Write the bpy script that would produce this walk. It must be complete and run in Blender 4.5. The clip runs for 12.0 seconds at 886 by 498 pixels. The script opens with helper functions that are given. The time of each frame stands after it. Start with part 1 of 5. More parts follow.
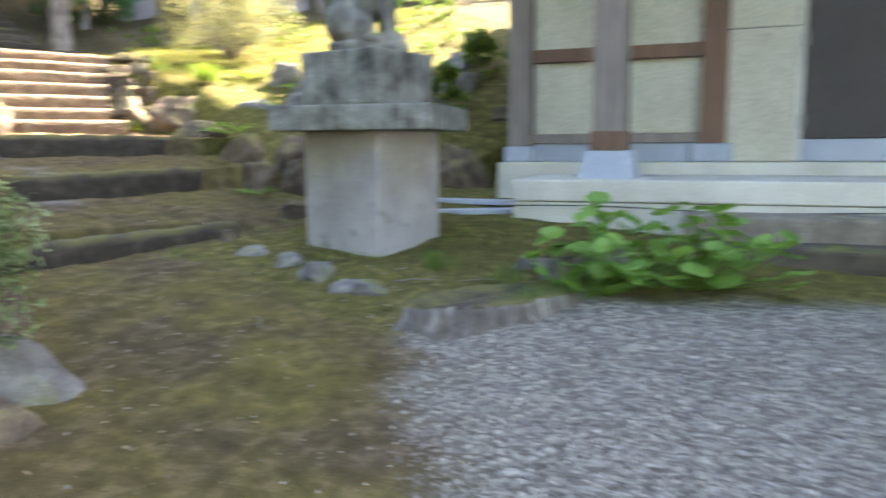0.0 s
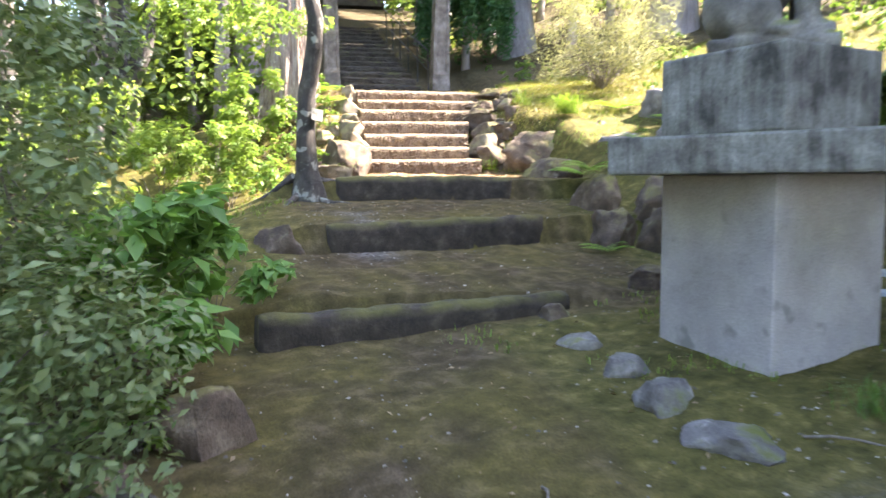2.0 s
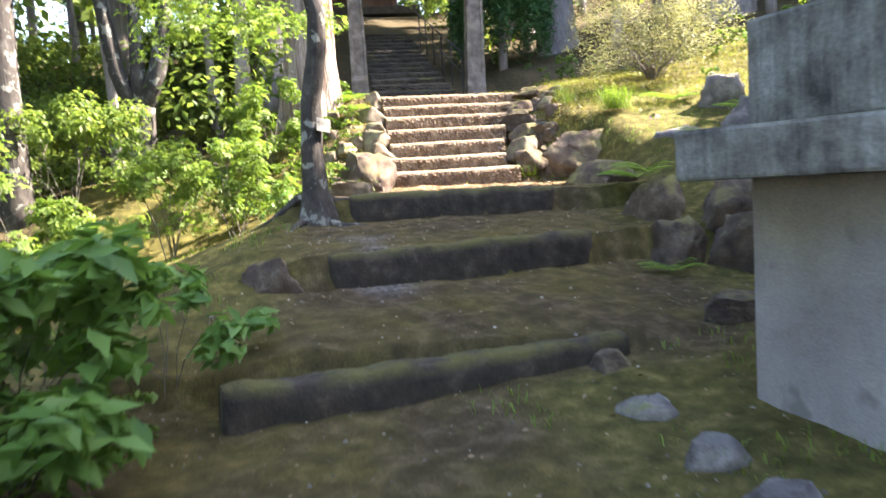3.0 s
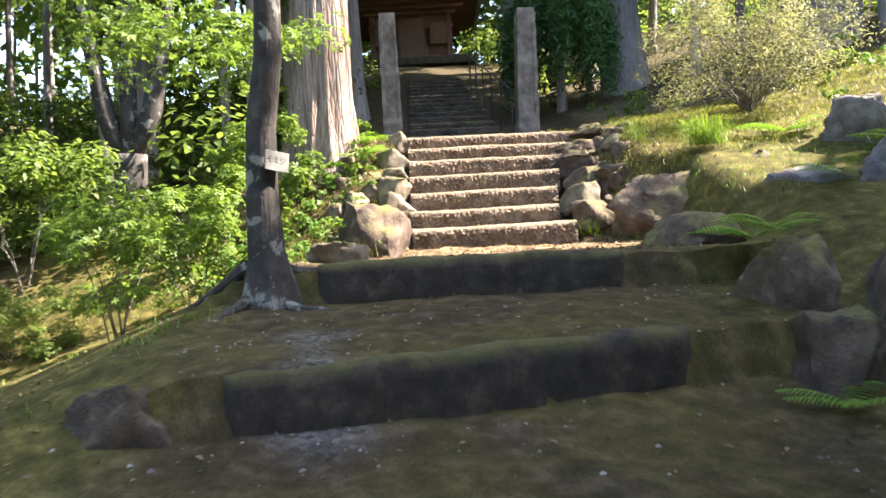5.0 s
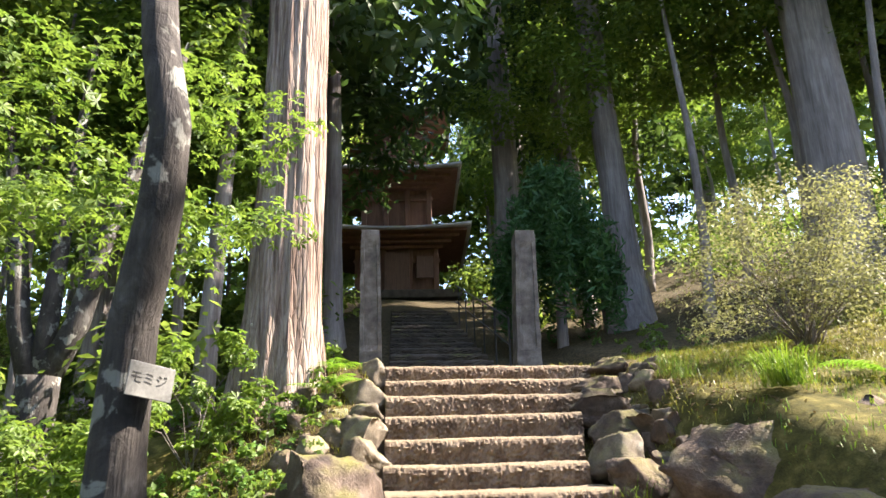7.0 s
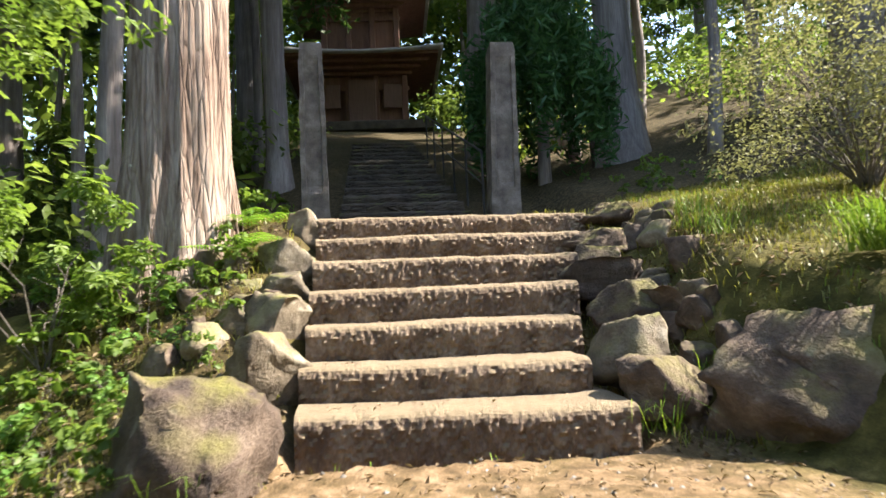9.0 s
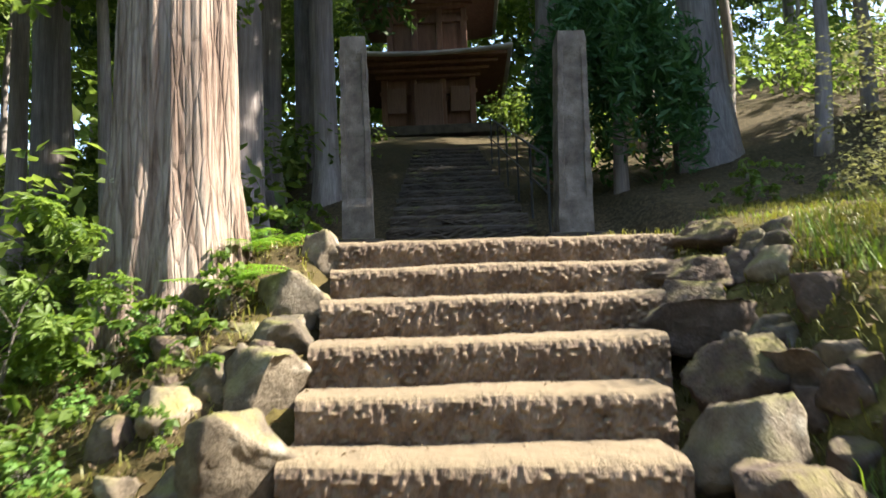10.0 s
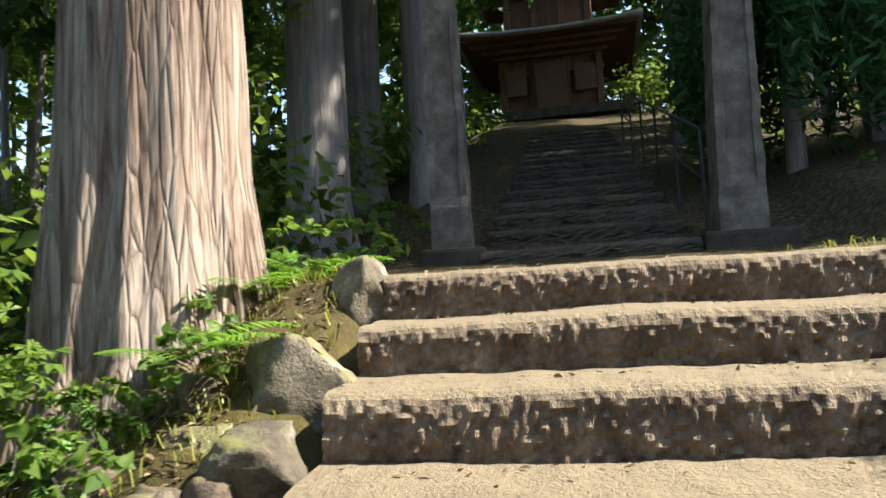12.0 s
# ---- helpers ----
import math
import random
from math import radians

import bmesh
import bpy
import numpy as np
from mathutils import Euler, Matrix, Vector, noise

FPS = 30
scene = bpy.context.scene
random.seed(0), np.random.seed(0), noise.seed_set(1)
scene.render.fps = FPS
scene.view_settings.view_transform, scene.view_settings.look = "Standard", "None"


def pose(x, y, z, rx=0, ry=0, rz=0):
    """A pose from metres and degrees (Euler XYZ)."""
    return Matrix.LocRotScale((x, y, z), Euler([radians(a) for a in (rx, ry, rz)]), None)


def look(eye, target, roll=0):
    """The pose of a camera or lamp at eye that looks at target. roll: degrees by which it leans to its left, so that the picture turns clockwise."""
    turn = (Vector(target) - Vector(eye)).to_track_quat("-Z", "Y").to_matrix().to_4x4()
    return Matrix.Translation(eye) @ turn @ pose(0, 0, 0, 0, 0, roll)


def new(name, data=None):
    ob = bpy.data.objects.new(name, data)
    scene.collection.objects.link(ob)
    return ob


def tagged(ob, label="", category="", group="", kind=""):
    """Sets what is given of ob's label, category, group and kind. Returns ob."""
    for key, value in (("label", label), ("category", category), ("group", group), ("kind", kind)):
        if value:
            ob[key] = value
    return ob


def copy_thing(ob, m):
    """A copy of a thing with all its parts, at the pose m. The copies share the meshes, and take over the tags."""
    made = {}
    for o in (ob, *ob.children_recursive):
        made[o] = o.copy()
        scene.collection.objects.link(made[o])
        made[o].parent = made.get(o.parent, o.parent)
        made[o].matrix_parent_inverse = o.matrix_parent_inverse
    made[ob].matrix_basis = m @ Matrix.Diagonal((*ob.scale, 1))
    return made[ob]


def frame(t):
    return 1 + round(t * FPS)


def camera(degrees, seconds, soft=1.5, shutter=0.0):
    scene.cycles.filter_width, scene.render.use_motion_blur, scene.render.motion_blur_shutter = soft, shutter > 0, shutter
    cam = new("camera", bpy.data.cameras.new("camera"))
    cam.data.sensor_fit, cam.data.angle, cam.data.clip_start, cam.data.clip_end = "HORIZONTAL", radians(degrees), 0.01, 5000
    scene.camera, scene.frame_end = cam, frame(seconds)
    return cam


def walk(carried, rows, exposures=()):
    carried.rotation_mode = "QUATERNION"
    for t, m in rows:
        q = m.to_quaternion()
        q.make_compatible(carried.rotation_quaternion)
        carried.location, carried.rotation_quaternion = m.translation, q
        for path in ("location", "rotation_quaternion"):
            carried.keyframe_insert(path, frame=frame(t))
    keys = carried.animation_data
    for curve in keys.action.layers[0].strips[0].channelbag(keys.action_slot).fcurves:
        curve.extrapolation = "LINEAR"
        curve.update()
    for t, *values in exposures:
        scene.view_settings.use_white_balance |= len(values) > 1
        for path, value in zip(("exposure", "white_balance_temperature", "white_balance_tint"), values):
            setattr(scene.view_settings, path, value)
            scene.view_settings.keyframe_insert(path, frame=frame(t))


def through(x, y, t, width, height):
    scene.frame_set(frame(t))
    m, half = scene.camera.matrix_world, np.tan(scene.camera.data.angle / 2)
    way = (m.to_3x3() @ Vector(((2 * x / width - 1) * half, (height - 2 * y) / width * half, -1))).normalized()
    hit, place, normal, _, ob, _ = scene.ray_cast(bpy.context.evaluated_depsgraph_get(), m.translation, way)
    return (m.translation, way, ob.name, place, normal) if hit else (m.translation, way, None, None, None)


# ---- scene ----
cam = camera(61.6, 12.0, 1.5, 0.5)
PATH = [
    (0, (2.544, 1.536, 0.97), (1.8, 3.371, 0.69), -0.5),
    (0.5, (2.483, 1.926, 0.994), (1.208, 3.442, 0.715), -2.2),
    (1, (2.297, 2.329, 1.003), (0.857, 3.703, 0.809), -1.2),
    (1.5, (2.048, 2.659, 1.046), (0.593, 4.025, 0.915), 0.2),
    (2, (1.729, 3.072, 1.045), (0.186, 4.331, 0.864), -0.4),
    (2.5, (1.398, 3.467, 1.041), (-0.213, 4.639, 0.865), -1.7),
    (3, (1.066, 3.826, 1.089), (-0.564, 4.974, 0.932), -3.3),
    (3.5, (0.736, 4.274, 1.135), (-1.0, 5.267, 1.105), -4.9),
    (5.5, (-0.795, 5.447, 1.131), (-2.513, 6.468, 1.185), -2.2),
    (6, (-1.165, 5.649, 1.166), (-2.843, 6.705, 1.427), -1.6),
    (6.5, (-1.53, 5.875, 1.237), (-3.142, 6.966, 1.697), -1.7),
    (7, (-1.847, 6.034, 1.299), (-3.448, 7.054, 1.928), -1.6),
    (7.5, (-2.08, 6.202, 1.425), (-3.747, 7.236, 1.817), -1.8),
    (9.5, (-3.475, 7.371, 1.788), (-5.137, 8.469, 1.953), -2.6),
    (10, (-3.839, 7.698, 1.918), (-5.592, 8.639, 2.125), -2.0),
    (10.5, (-4.243, 7.965, 2.035), (-5.939, 8.978, 2.351), -2.4),
    (11, (-4.551, 8.168, 2.188), (-6.281, 9.158, 2.354), -3.1),
    (11.5, (-4.845, 8.386, 2.219), (-6.747, 8.964, 2.44), -3.0),
    (12, (-5.112, 8.502, 2.226), (-7.005, 9.118, 2.418), -3.0),
]
EXPOSURES = [(0, 3.92, 7500, 16), (1.0, 4.0, 7000, 18), (1.7, 3.85, 6800, 19), (3.5, 3.15, 6800, 20), (5.5, 2.75, 6700, 18), (6.5, 2.55, 6700, 18), (7.5, 2.4, 6700, 17), (9.5, 2.14, 6700, 12), (11, 2.0, 6500, 9), (12, 1.76, 6400, 7)]
walk(cam, [(t, look(eye, target, roll)) for t, eye, target, roll in PATH], EXPOSURES)

# ---- light ----
SUN_AZ, SUN_EL = math.atan2(0.43, 0.90), radians(47)
sun_dir = Vector((math.sin(SUN_AZ) * math.cos(SUN_EL), math.cos(SUN_AZ) * math.cos(SUN_EL), math.sin(SUN_EL)))
world = bpy.data.worlds.new("sky")
scene.world = world
world.use_nodes = True
sky = world.node_tree.nodes.new("ShaderNodeTexSky")
sky.sky_type, sky.sun_disc = "NISHITA", False
sky.sun_elevation, sky.sun_rotation = SUN_EL, SUN_AZ
background = world.node_tree.nodes["Background"]
background.inputs["Strength"].default_value = 0.15
world.node_tree.links.new(sky.outputs["Color"], background.inputs["Color"])
sun = new("sun", bpy.data.lights.new("sun", "SUN"))
sun.data.energy, sun.data.angle, sun.data.color = 5.0, radians(0.5), (1.0, 0.93, 0.82)
sun.matrix_world = look((0, 0, 30), Vector((0, 0, 30)) - sun_dir)


# ---- materials ----
def material(name):
    m = bpy.data.materials.new(name)
    m.use_nodes = True
    return m, m.node_tree.nodes, m.node_tree.links, m.node_tree.nodes["Principled BSDF"]


def noise_node(nodes, links, vec, scale, detail=6, rough=0.6, bend=0.0):
    n = nodes.new("ShaderNodeTexNoise")
    n.inputs["Scale"].default_value, n.inputs["Detail"].default_value, n.inputs["Roughness"].default_value = scale, detail, rough
    n.inputs["Distortion"].default_value = bend
    if vec:
        links.new(vec, n.inputs["Vector"])
    return n.outputs["Fac"]


def noise_vector(nodes, links, vec, scale):
    n = nodes.new("ShaderNodeTexNoise")
    n.inputs["Scale"].default_value, n.inputs["Detail"].default_value = scale, 4
    links.new(vec, n.inputs["Vector"])
    return n.outputs["Color"]


def ramp(nodes, links, fac, stops):
    r = nodes.new("ShaderNodeValToRGB")
    while len(r.color_ramp.elements) < len(stops):
        r.color_ramp.elements.new(0.5)
    for e, (p, c) in zip(r.color_ramp.elements, stops):
        e.position, e.color = p, (*c, 1)
    links.new(fac, r.inputs["Fac"])
    return r.outputs["Color"]


def mix(nodes, links, fac, a, b, kind="MIX"):
    n = nodes.new("ShaderNodeMix")
    n.data_type, n.blend_type = "RGBA", kind
    for sock, v in ((n.inputs[0], fac), (n.inputs[6], a), (n.inputs[7], b)):
        if isinstance(v, (int, float)):
            sock.default_value = v
        elif isinstance(v, tuple):
            sock.default_value = (*v, 1)
        else:
            links.new(v, sock)
    return n.outputs[2]


def bump(nodes, links, bsdf, height, strength, dist=0.02):
    b = nodes.new("ShaderNodeBump")
    b.inputs["Strength"].default_value, b.inputs["Distance"].default_value = strength, dist
    links.new(height, b.inputs["Height"])
    links.new(b.outputs["Normal"], bsdf.inputs["Normal"])


def place(nodes, links, scale=(1, 1, 1), which="Object"):
    tc = nodes.new("ShaderNodeTexCoord")
    mp = nodes.new("ShaderNodeMapping")
    mp.inputs["Scale"].default_value = scale
    links.new(tc.outputs[which], mp.inputs["Vector"])
    return mp.outputs["Vector"]


def top_mask(nodes, links, low=0.3, high=0.8):
    g = nodes.new("ShaderNodeNewGeometry")
    s = nodes.new("ShaderNodeSeparateXYZ")
    links.new(g.outputs["Normal"], s.inputs[0])
    r = nodes.new("ShaderNodeMapRange")
    r.inputs[1].default_value, r.inputs[2].default_value = low, high
    links.new(s.outputs["Z"], r.inputs[0])
    return r.outputs[0]


def times(nodes, links, a, b):
    n = nodes.new("ShaderNodeMath")
    n.operation = "MULTIPLY"
    for i, v in enumerate((a, b)):
        if isinstance(v, (int, float)):
            n.inputs[i].default_value = v
        else:
            links.new(v, n.inputs[i])
    return n.outputs[0]


def random_value(nodes, island=False):
    return nodes.new("ShaderNodeNewGeometry").outputs["Random Per Island"] if island else nodes.new("ShaderNodeObjectInfo").outputs["Random"]


def make_surface(name, stops, scale=4, fine=60, rough=0.9, bump_by=0.4, moss=0.0, moss_or_lit_col=(0.075, 0.085, 0.012), vec_scale=(1, 1, 1), spots=None, vary=0.0, depth=0.02):
    m, nodes, links, bsdf = material(name)
    v = place(nodes, links, vec_scale)
    big, small = noise_node(nodes, links, v, scale), noise_node(nodes, links, v, fine, 4, 0.7)
    c = ramp(nodes, links, big, stops)
    c = mix(nodes, links, 0.45, c, ramp(nodes, links, small, [(0.3, (0.25, 0.25, 0.25)), (0.7, (0.8, 0.8, 0.8))]), "OVERLAY")
    if spots:
        sp = noise_node(nodes, links, v, spots[0], 3, 0.5)
        c = mix(nodes, links, ramp(nodes, links, sp, [(spots[1], (0, 0, 0)), (spots[1] + 0.07, (1, 1, 1))]), c, spots[2])
    if moss:
        mk = times(nodes, links, top_mask(nodes, links), ramp(nodes, links, noise_node(nodes, links, v, 3.1), [(0.62 - moss * 0.4, (0, 0, 0)), (0.72 - moss * 0.3, (1, 1, 1))]))
        mc = mix(nodes, links, noise_node(nodes, links, v, 25), moss_or_lit_col, tuple(min(1, x * 2.0) for x in moss_or_lit_col))
        c = mix(nodes, links, mk, c, mc)
    if vary:
        c = mix(nodes, links, vary, c, ramp(nodes, links, random_value(nodes), [(0, (0.15, 0.13, 0.12)), (1, (0.85, 0.8, 0.75))]), "OVERLAY")
    links.new(c, bsdf.inputs["Base Color"])
    bsdf.inputs["Roughness"].default_value = rough
    h = mix(nodes, links, 0.4, big, small)
    bump(nodes, links, bsdf, h, bump_by, depth)
    return m


def make_leaf(name, dark, light, through=0.45, rough=0.45):
    """Leaves: a glossy top, and light that passes through the blade."""
    m, nodes, links, bsdf = material(name)
    c = ramp(nodes, links, random_value(nodes, True), [(0.0, dark), (1.0, light)])
    c = mix(nodes, links, 0.25, c, ramp(nodes, links, noise_node(nodes, links, place(nodes, links), 0.8, 2), [(0.3, dark), (0.7, light)]))
    links.new(c, bsdf.inputs["Base Color"])
    bsdf.inputs["Roughness"].default_value = rough
    bsdf.inputs["Specular IOR Level"].default_value = 0.3
    tr = nodes.new("ShaderNodeBsdfTranslucent")
    links.new(mix(nodes, links, 1.0, c, (1.0, 1.0, 0.62), "MULTIPLY"), tr.inputs["Color"])
    ms = nodes.new("ShaderNodeMixShader")
    ms.inputs[0].default_value = through
    links.new(bsdf.outputs[0], ms.inputs[1])
    links.new(tr.outputs[0], ms.inputs[2])
    links.new(ms.outputs[0], nodes["Material Output"].inputs["Surface"])
    return m


def make_ground():
    """Moss, brown earth, gravel and leaf litter, laid by the ground's own masks."""
    m, nodes, links, bsdf = material("ground_cover")
    v = place(nodes, links)

    def mask(name):
        a = nodes.new("ShaderNodeAttribute")
        a.attribute_name = name
        return a.outputs["Fac"]

    patch, mid, fine = noise_node(nodes, links, v, 1.3), noise_node(nodes, links, v, 9), noise_node(nodes, links, v, 90, 4, 0.7)
    earth = ramp(nodes, links, mid, [(0.3, (0.026, 0.0175, 0.011)), (0.5, (0.052, 0.036, 0.021)), (0.7, (0.105, 0.078, 0.05))])
    moss = ramp(nodes, links, mid, [(0.3, (0.033, 0.032, 0.009)), (0.55, (0.085, 0.075, 0.02)), (0.75, (0.20, 0.17, 0.052))])
    wet = mix(nodes, links, 0.5, moss, (0.075, 0.052, 0.02))
    c = mix(nodes, links, ramp(nodes, links, patch, [(0.40, (0, 0, 0)), (0.60, (1, 1, 1))]), earth, wet)
    mm = nodes.new("ShaderNodeMath")
    mm.operation, mm.use_clamp = "MULTIPLY_ADD", True
    links.new(mask("moss"), mm.inputs[0])
    mm.inputs[1].default_value = 1.7
    sub = nodes.new("ShaderNodeMath")
    sub.operation = "MULTIPLY"
    links.new(mid, sub.inputs[0])
    sub.inputs[1].default_value = -0.9
    links.new(sub.outputs[0], mm.inputs[2])
    c = mix(nodes, links, mm.outputs[0], c, moss)
    # sandy earth, paled along the sun strip: sunlight put into the colour
    dry = ramp(nodes, links, mid, [(0.3, (0.08, 0.052, 0.028)), (0.5, (0.155, 0.104, 0.056)), (0.75, (0.27, 0.195, 0.12))])
    c = mix(nodes, links, times(nodes, links, mask("dry"), ramp(nodes, links, noise_node(nodes, links, v, 4.5, 6, 0.7), [(0.32, (0.25, 0.25, 0.25)), (0.55, (1, 1, 1))])), c, dry)
    vor = nodes.new("ShaderNodeTexVoronoi")
    vor.inputs["Scale"].default_value = 38
    links.new(v, vor.inputs["Vector"])
    grey = nodes.new("ShaderNodeSeparateColor")
    links.new(vor.outputs["Color"], grey.inputs[0])
    stone = ramp(nodes, links, grey.outputs[0], [(0.0, (0.06, 0.055, 0.048)), (0.6, (0.125, 0.117, 0.102)), (1.0, (0.24, 0.228, 0.205))])
    c = mix(nodes, links, mask("gravel"), c, stone)
    litter = ramp(nodes, links, grey.outputs[1], [(0.0, (0.026, 0.022, 0.011)), (0.6, (0.06, 0.047, 0.023)), (1.0, (0.12, 0.095, 0.052))])
    c = mix(nodes, links, mask("litter"), c, litter)
    c = mix(nodes, links, 0.5, c, ramp(nodes, links, fine, [(0.3, (0.2, 0.2, 0.2)), (0.7, (0.85, 0.85, 0.85))]), "OVERLAY")
    links.new(c, bsdf.inputs["Base Color"])
    bsdf.inputs["Roughness"].default_value = 0.95
    bsdf.inputs["Specular IOR Level"].default_value = 0.15
    bump(nodes, links, bsdf, mix(nodes, links, 0.5, fine, mid), 0.7, 0.02)
    return m


def make_bark(name, stops, groove=(9, 9, 0.5), rough=0.95, strength=1.0, cracks=None, lichen=None):
    m, nodes, links, bsdf = material(name)
    v = place(nodes, links, groove)
    strip = noise_node(nodes, links, v, 1.0, 8, 0.65, 0.5)
    patch = noise_node(nodes, links, place(nodes, links), 2.2)
    fibre = noise_node(nodes, links, place(nodes, links, (90, 90, 3)), 1.0, 3)
    c = ramp(nodes, links, mix(nodes, links, 0.3, strip, patch), stops)
    c = mix(nodes, links, 0.4, c, ramp(nodes, links, fibre, [(0.3, (0.25, 0.25, 0.25)), (0.7, (0.8, 0.8, 0.8))]), "OVERLAY")
    h = mix(nodes, links, 0.25, strip, fibre)
    if cracks:
        vor = nodes.new("ShaderNodeTexVoronoi")
        vor.feature = "DISTANCE_TO_EDGE"
        vor.inputs["Scale"].default_value = 1.0
        bent = mix(nodes, links, 0.10, place(nodes, links, cracks), noise_vector(nodes, links, place(nodes, links, (6, 6, 2.0)), 1.6))
        links.new(bent, vor.inputs["Vector"])
        gap = ramp(nodes, links, vor.outputs["Distance"], [(0.0, (0, 0, 0)), (0.10, (0.6, 0.6, 0.6)), (0.3, (1, 1, 1))])
        c = mix(nodes, links, ramp(nodes, links, vor.outputs["Distance"], [(0.0, (0.32, 0.32, 0.32)), (0.09, (0, 0, 0))]), c, stops[0][1])
        h = mix(nodes, links, 0.35, h, gap)
    if lichen:
        spot = noise_node(nodes, links, place(nodes, links), lichen[0], 5, 0.6, 0.3)
        c = mix(nodes, links, ramp(nodes, links, spot, [(lichen[1], (0, 0, 0)), (lichen[1] + 0.05, (0.8, 0.8, 0.8))]), c, lichen[2])
    links.new(c, bsdf.inputs["Base Color"])
    bsdf.inputs["Roughness"].default_value = rough
    bump(nodes, links, bsdf, h, strength, 0.03)
    return m


M_GROUND = make_ground()
M_CEDAR = make_bark("cedar_bark", [(0.37, (0.06, 0.036, 0.025)), (0.45, (0.20, 0.14, 0.105)), (0.56, (0.33, 0.265, 0.215)), (0.74, (0.47, 0.40, 0.34))], (20, 20, 0.8), cracks=(30, 30, 3.0))
M_CEDAR_FAR = make_bark("grey_cedar_bark", [(0.30, (0.09, 0.075, 0.065)), (0.5, (0.22, 0.19, 0.175)), (0.7, (0.36, 0.33, 0.31))], (9, 9, 0.6))
M_MAPLE = make_bark("smooth_mottled_bark", [(0.38, (0.020, 0.017, 0.014)), (0.55, (0.055, 0.047, 0.039)), (0.68, (0.13, 0.125, 0.11))], (9, 9, 5.5), 0.9, 0.9, lichen=(7, 0.56, (0.26, 0.26, 0.22)))
M_TWIG = make_bark("grey_twig_bark", [(0.3, (0.06, 0.05, 0.04)), (0.6, (0.16, 0.14, 0.12))], (30, 30, 8), 0.9, 0.4)
M_STONE = make_surface("mossy_field_stone", [(0.3, (0.06, 0.048, 0.034)), (0.5, (0.14, 0.115, 0.08)), (0.7, (0.26, 0.225, 0.165))], 5, 70, 0.9, 1.0, 0.5, (0.10, 0.10, 0.03), vary=0.4, depth=0.025, spots=(9, 0.62, (0.32, 0.30, 0.24)))
M_DARKROCK = make_surface("brown_rock", [(0.3, (0.042, 0.029, 0.021)), (0.5, (0.10, 0.072, 0.052)), (0.7, (0.19, 0.146, 0.11))], 6, 60, 0.9, 1.0, 0.5, (0.09, 0.085, 0.02), vary=0.4, depth=0.03, spots=(11, 0.66, (0.23, 0.205, 0.165)))
M_GREYROCK = make_surface("grey_rock", [(0.3, (0.07, 0.066, 0.062)), (0.5, (0.15, 0.142, 0.136)), (0.7, (0.27, 0.26, 0.25))], 7, 80, 0.9, 1.0, 0.3, vary=0.5, depth=0.025, spots=(12, 0.64, (0.32, 0.31, 0.29)))
# no moss here: the mask pales upward faces, sunlit treads put into colour
M_STEP = make_surface("chiselled_step_stone", [(0.3, (0.075, 0.050, 0.034)), (0.5, (0.15, 0.105, 0.073)), (0.7, (0.28, 0.215, 0.155))], 9, 70, 0.95, 1.0, 1.1, (0.14, 0.108, 0.066), (1, 1, 0.8), depth=0.035)
# darker copy of the step stone: deep shade put into the colour
M_FARSTEP = make_surface("shade_darkened_stone", [(0.3, (0.03, 0.023, 0.016)), (0.6, (0.075, 0.06, 0.044))], 4, 60, 0.9, 0.8, 0.2)
M_LOG = make_surface("dark_rotten_log", [(0.3, (0.014, 0.010, 0.007)), (0.55, (0.038, 0.028, 0.019)), (0.75, (0.085, 0.066, 0.046))], 9, 60, 0.95, 1.0, 0.6, (0.055, 0.05, 0.012))
M_PILLAR = make_surface("weathered_granite", [(0.3, (0.085, 0.07, 0.057)), (0.5, (0.17, 0.145, 0.12)), (0.7, (0.28, 0.25, 0.215))], 6, 130, 0.9, 0.9, 0.2, spots=(60, 0.62, (0.10, 0.09, 0.08)))
M_CONCRETE = make_surface("smooth_grey_concrete", [(0.3, (0.205, 0.185, 0.19)), (0.5, (0.30, 0.275, 0.282)), (0.7, (0.37, 0.345, 0.35))], 2.2, 120, 0.85, 0.25, spots=(5, 0.62, (0.19, 0.18, 0.18)))
M_PALE = make_surface("pale_concrete", [(0.3, (0.37, 0.355, 0.315)), (0.6, (0.48, 0.465, 0.42))], 2, 100, 0.85, 0.15)
M_BLUEPAD = make_surface("blue_grey_painted_concrete", [(0.3, (0.24, 0.27, 0.33)), (0.7, (0.33, 0.36, 0.42))], 3, 100, 0.8, 0.15)
M_PLASTER = make_surface("old_cream_plaster", [(0.3, (0.35, 0.325, 0.265)), (0.5, (0.42, 0.40, 0.335)), (0.7, (0.48, 0.46, 0.40))], 1.5, 50, 0.9, 0.15, spots=(2.3, 0.66, (0.40, 0.37, 0.30)))
M_POST = make_bark("weathered_timber", [(0.3, (0.11, 0.085, 0.075)), (0.55, (0.20, 0.17, 0.155)), (0.75, (0.28, 0.25, 0.24))], (30, 30, 1.2), 0.85, 0.3)
M_REDPOST = make_bark("red_brown_timber", [(0.3, (0.075, 0.04, 0.026)), (0.55, (0.14, 0.075, 0.05)), (0.75, (0.20, 0.12, 0.085))], (30, 30, 1.2), 0.7, 0.2)
M_DOOR = make_surface("dark_brown_door_panel", [(0.3, (0.022, 0.017, 0.017)), (0.7, (0.040, 0.032, 0.032))], 2, 120, 0.6, 0.1)
M_PAGODA = make_bark("faded_red_timber", [(0.3, (0.08, 0.036, 0.022)), (0.55, (0.15, 0.072, 0.045)), (0.75, (0.23, 0.125, 0.082))], (8, 8, 1.0), 0.8, 0.3)
M_ROOF = make_surface("grey_copper_roof", [(0.3, (0.20, 0.19, 0.18)), (0.7, (0.36, 0.34, 0.32))], 2, 30, 0.6, 0.3)
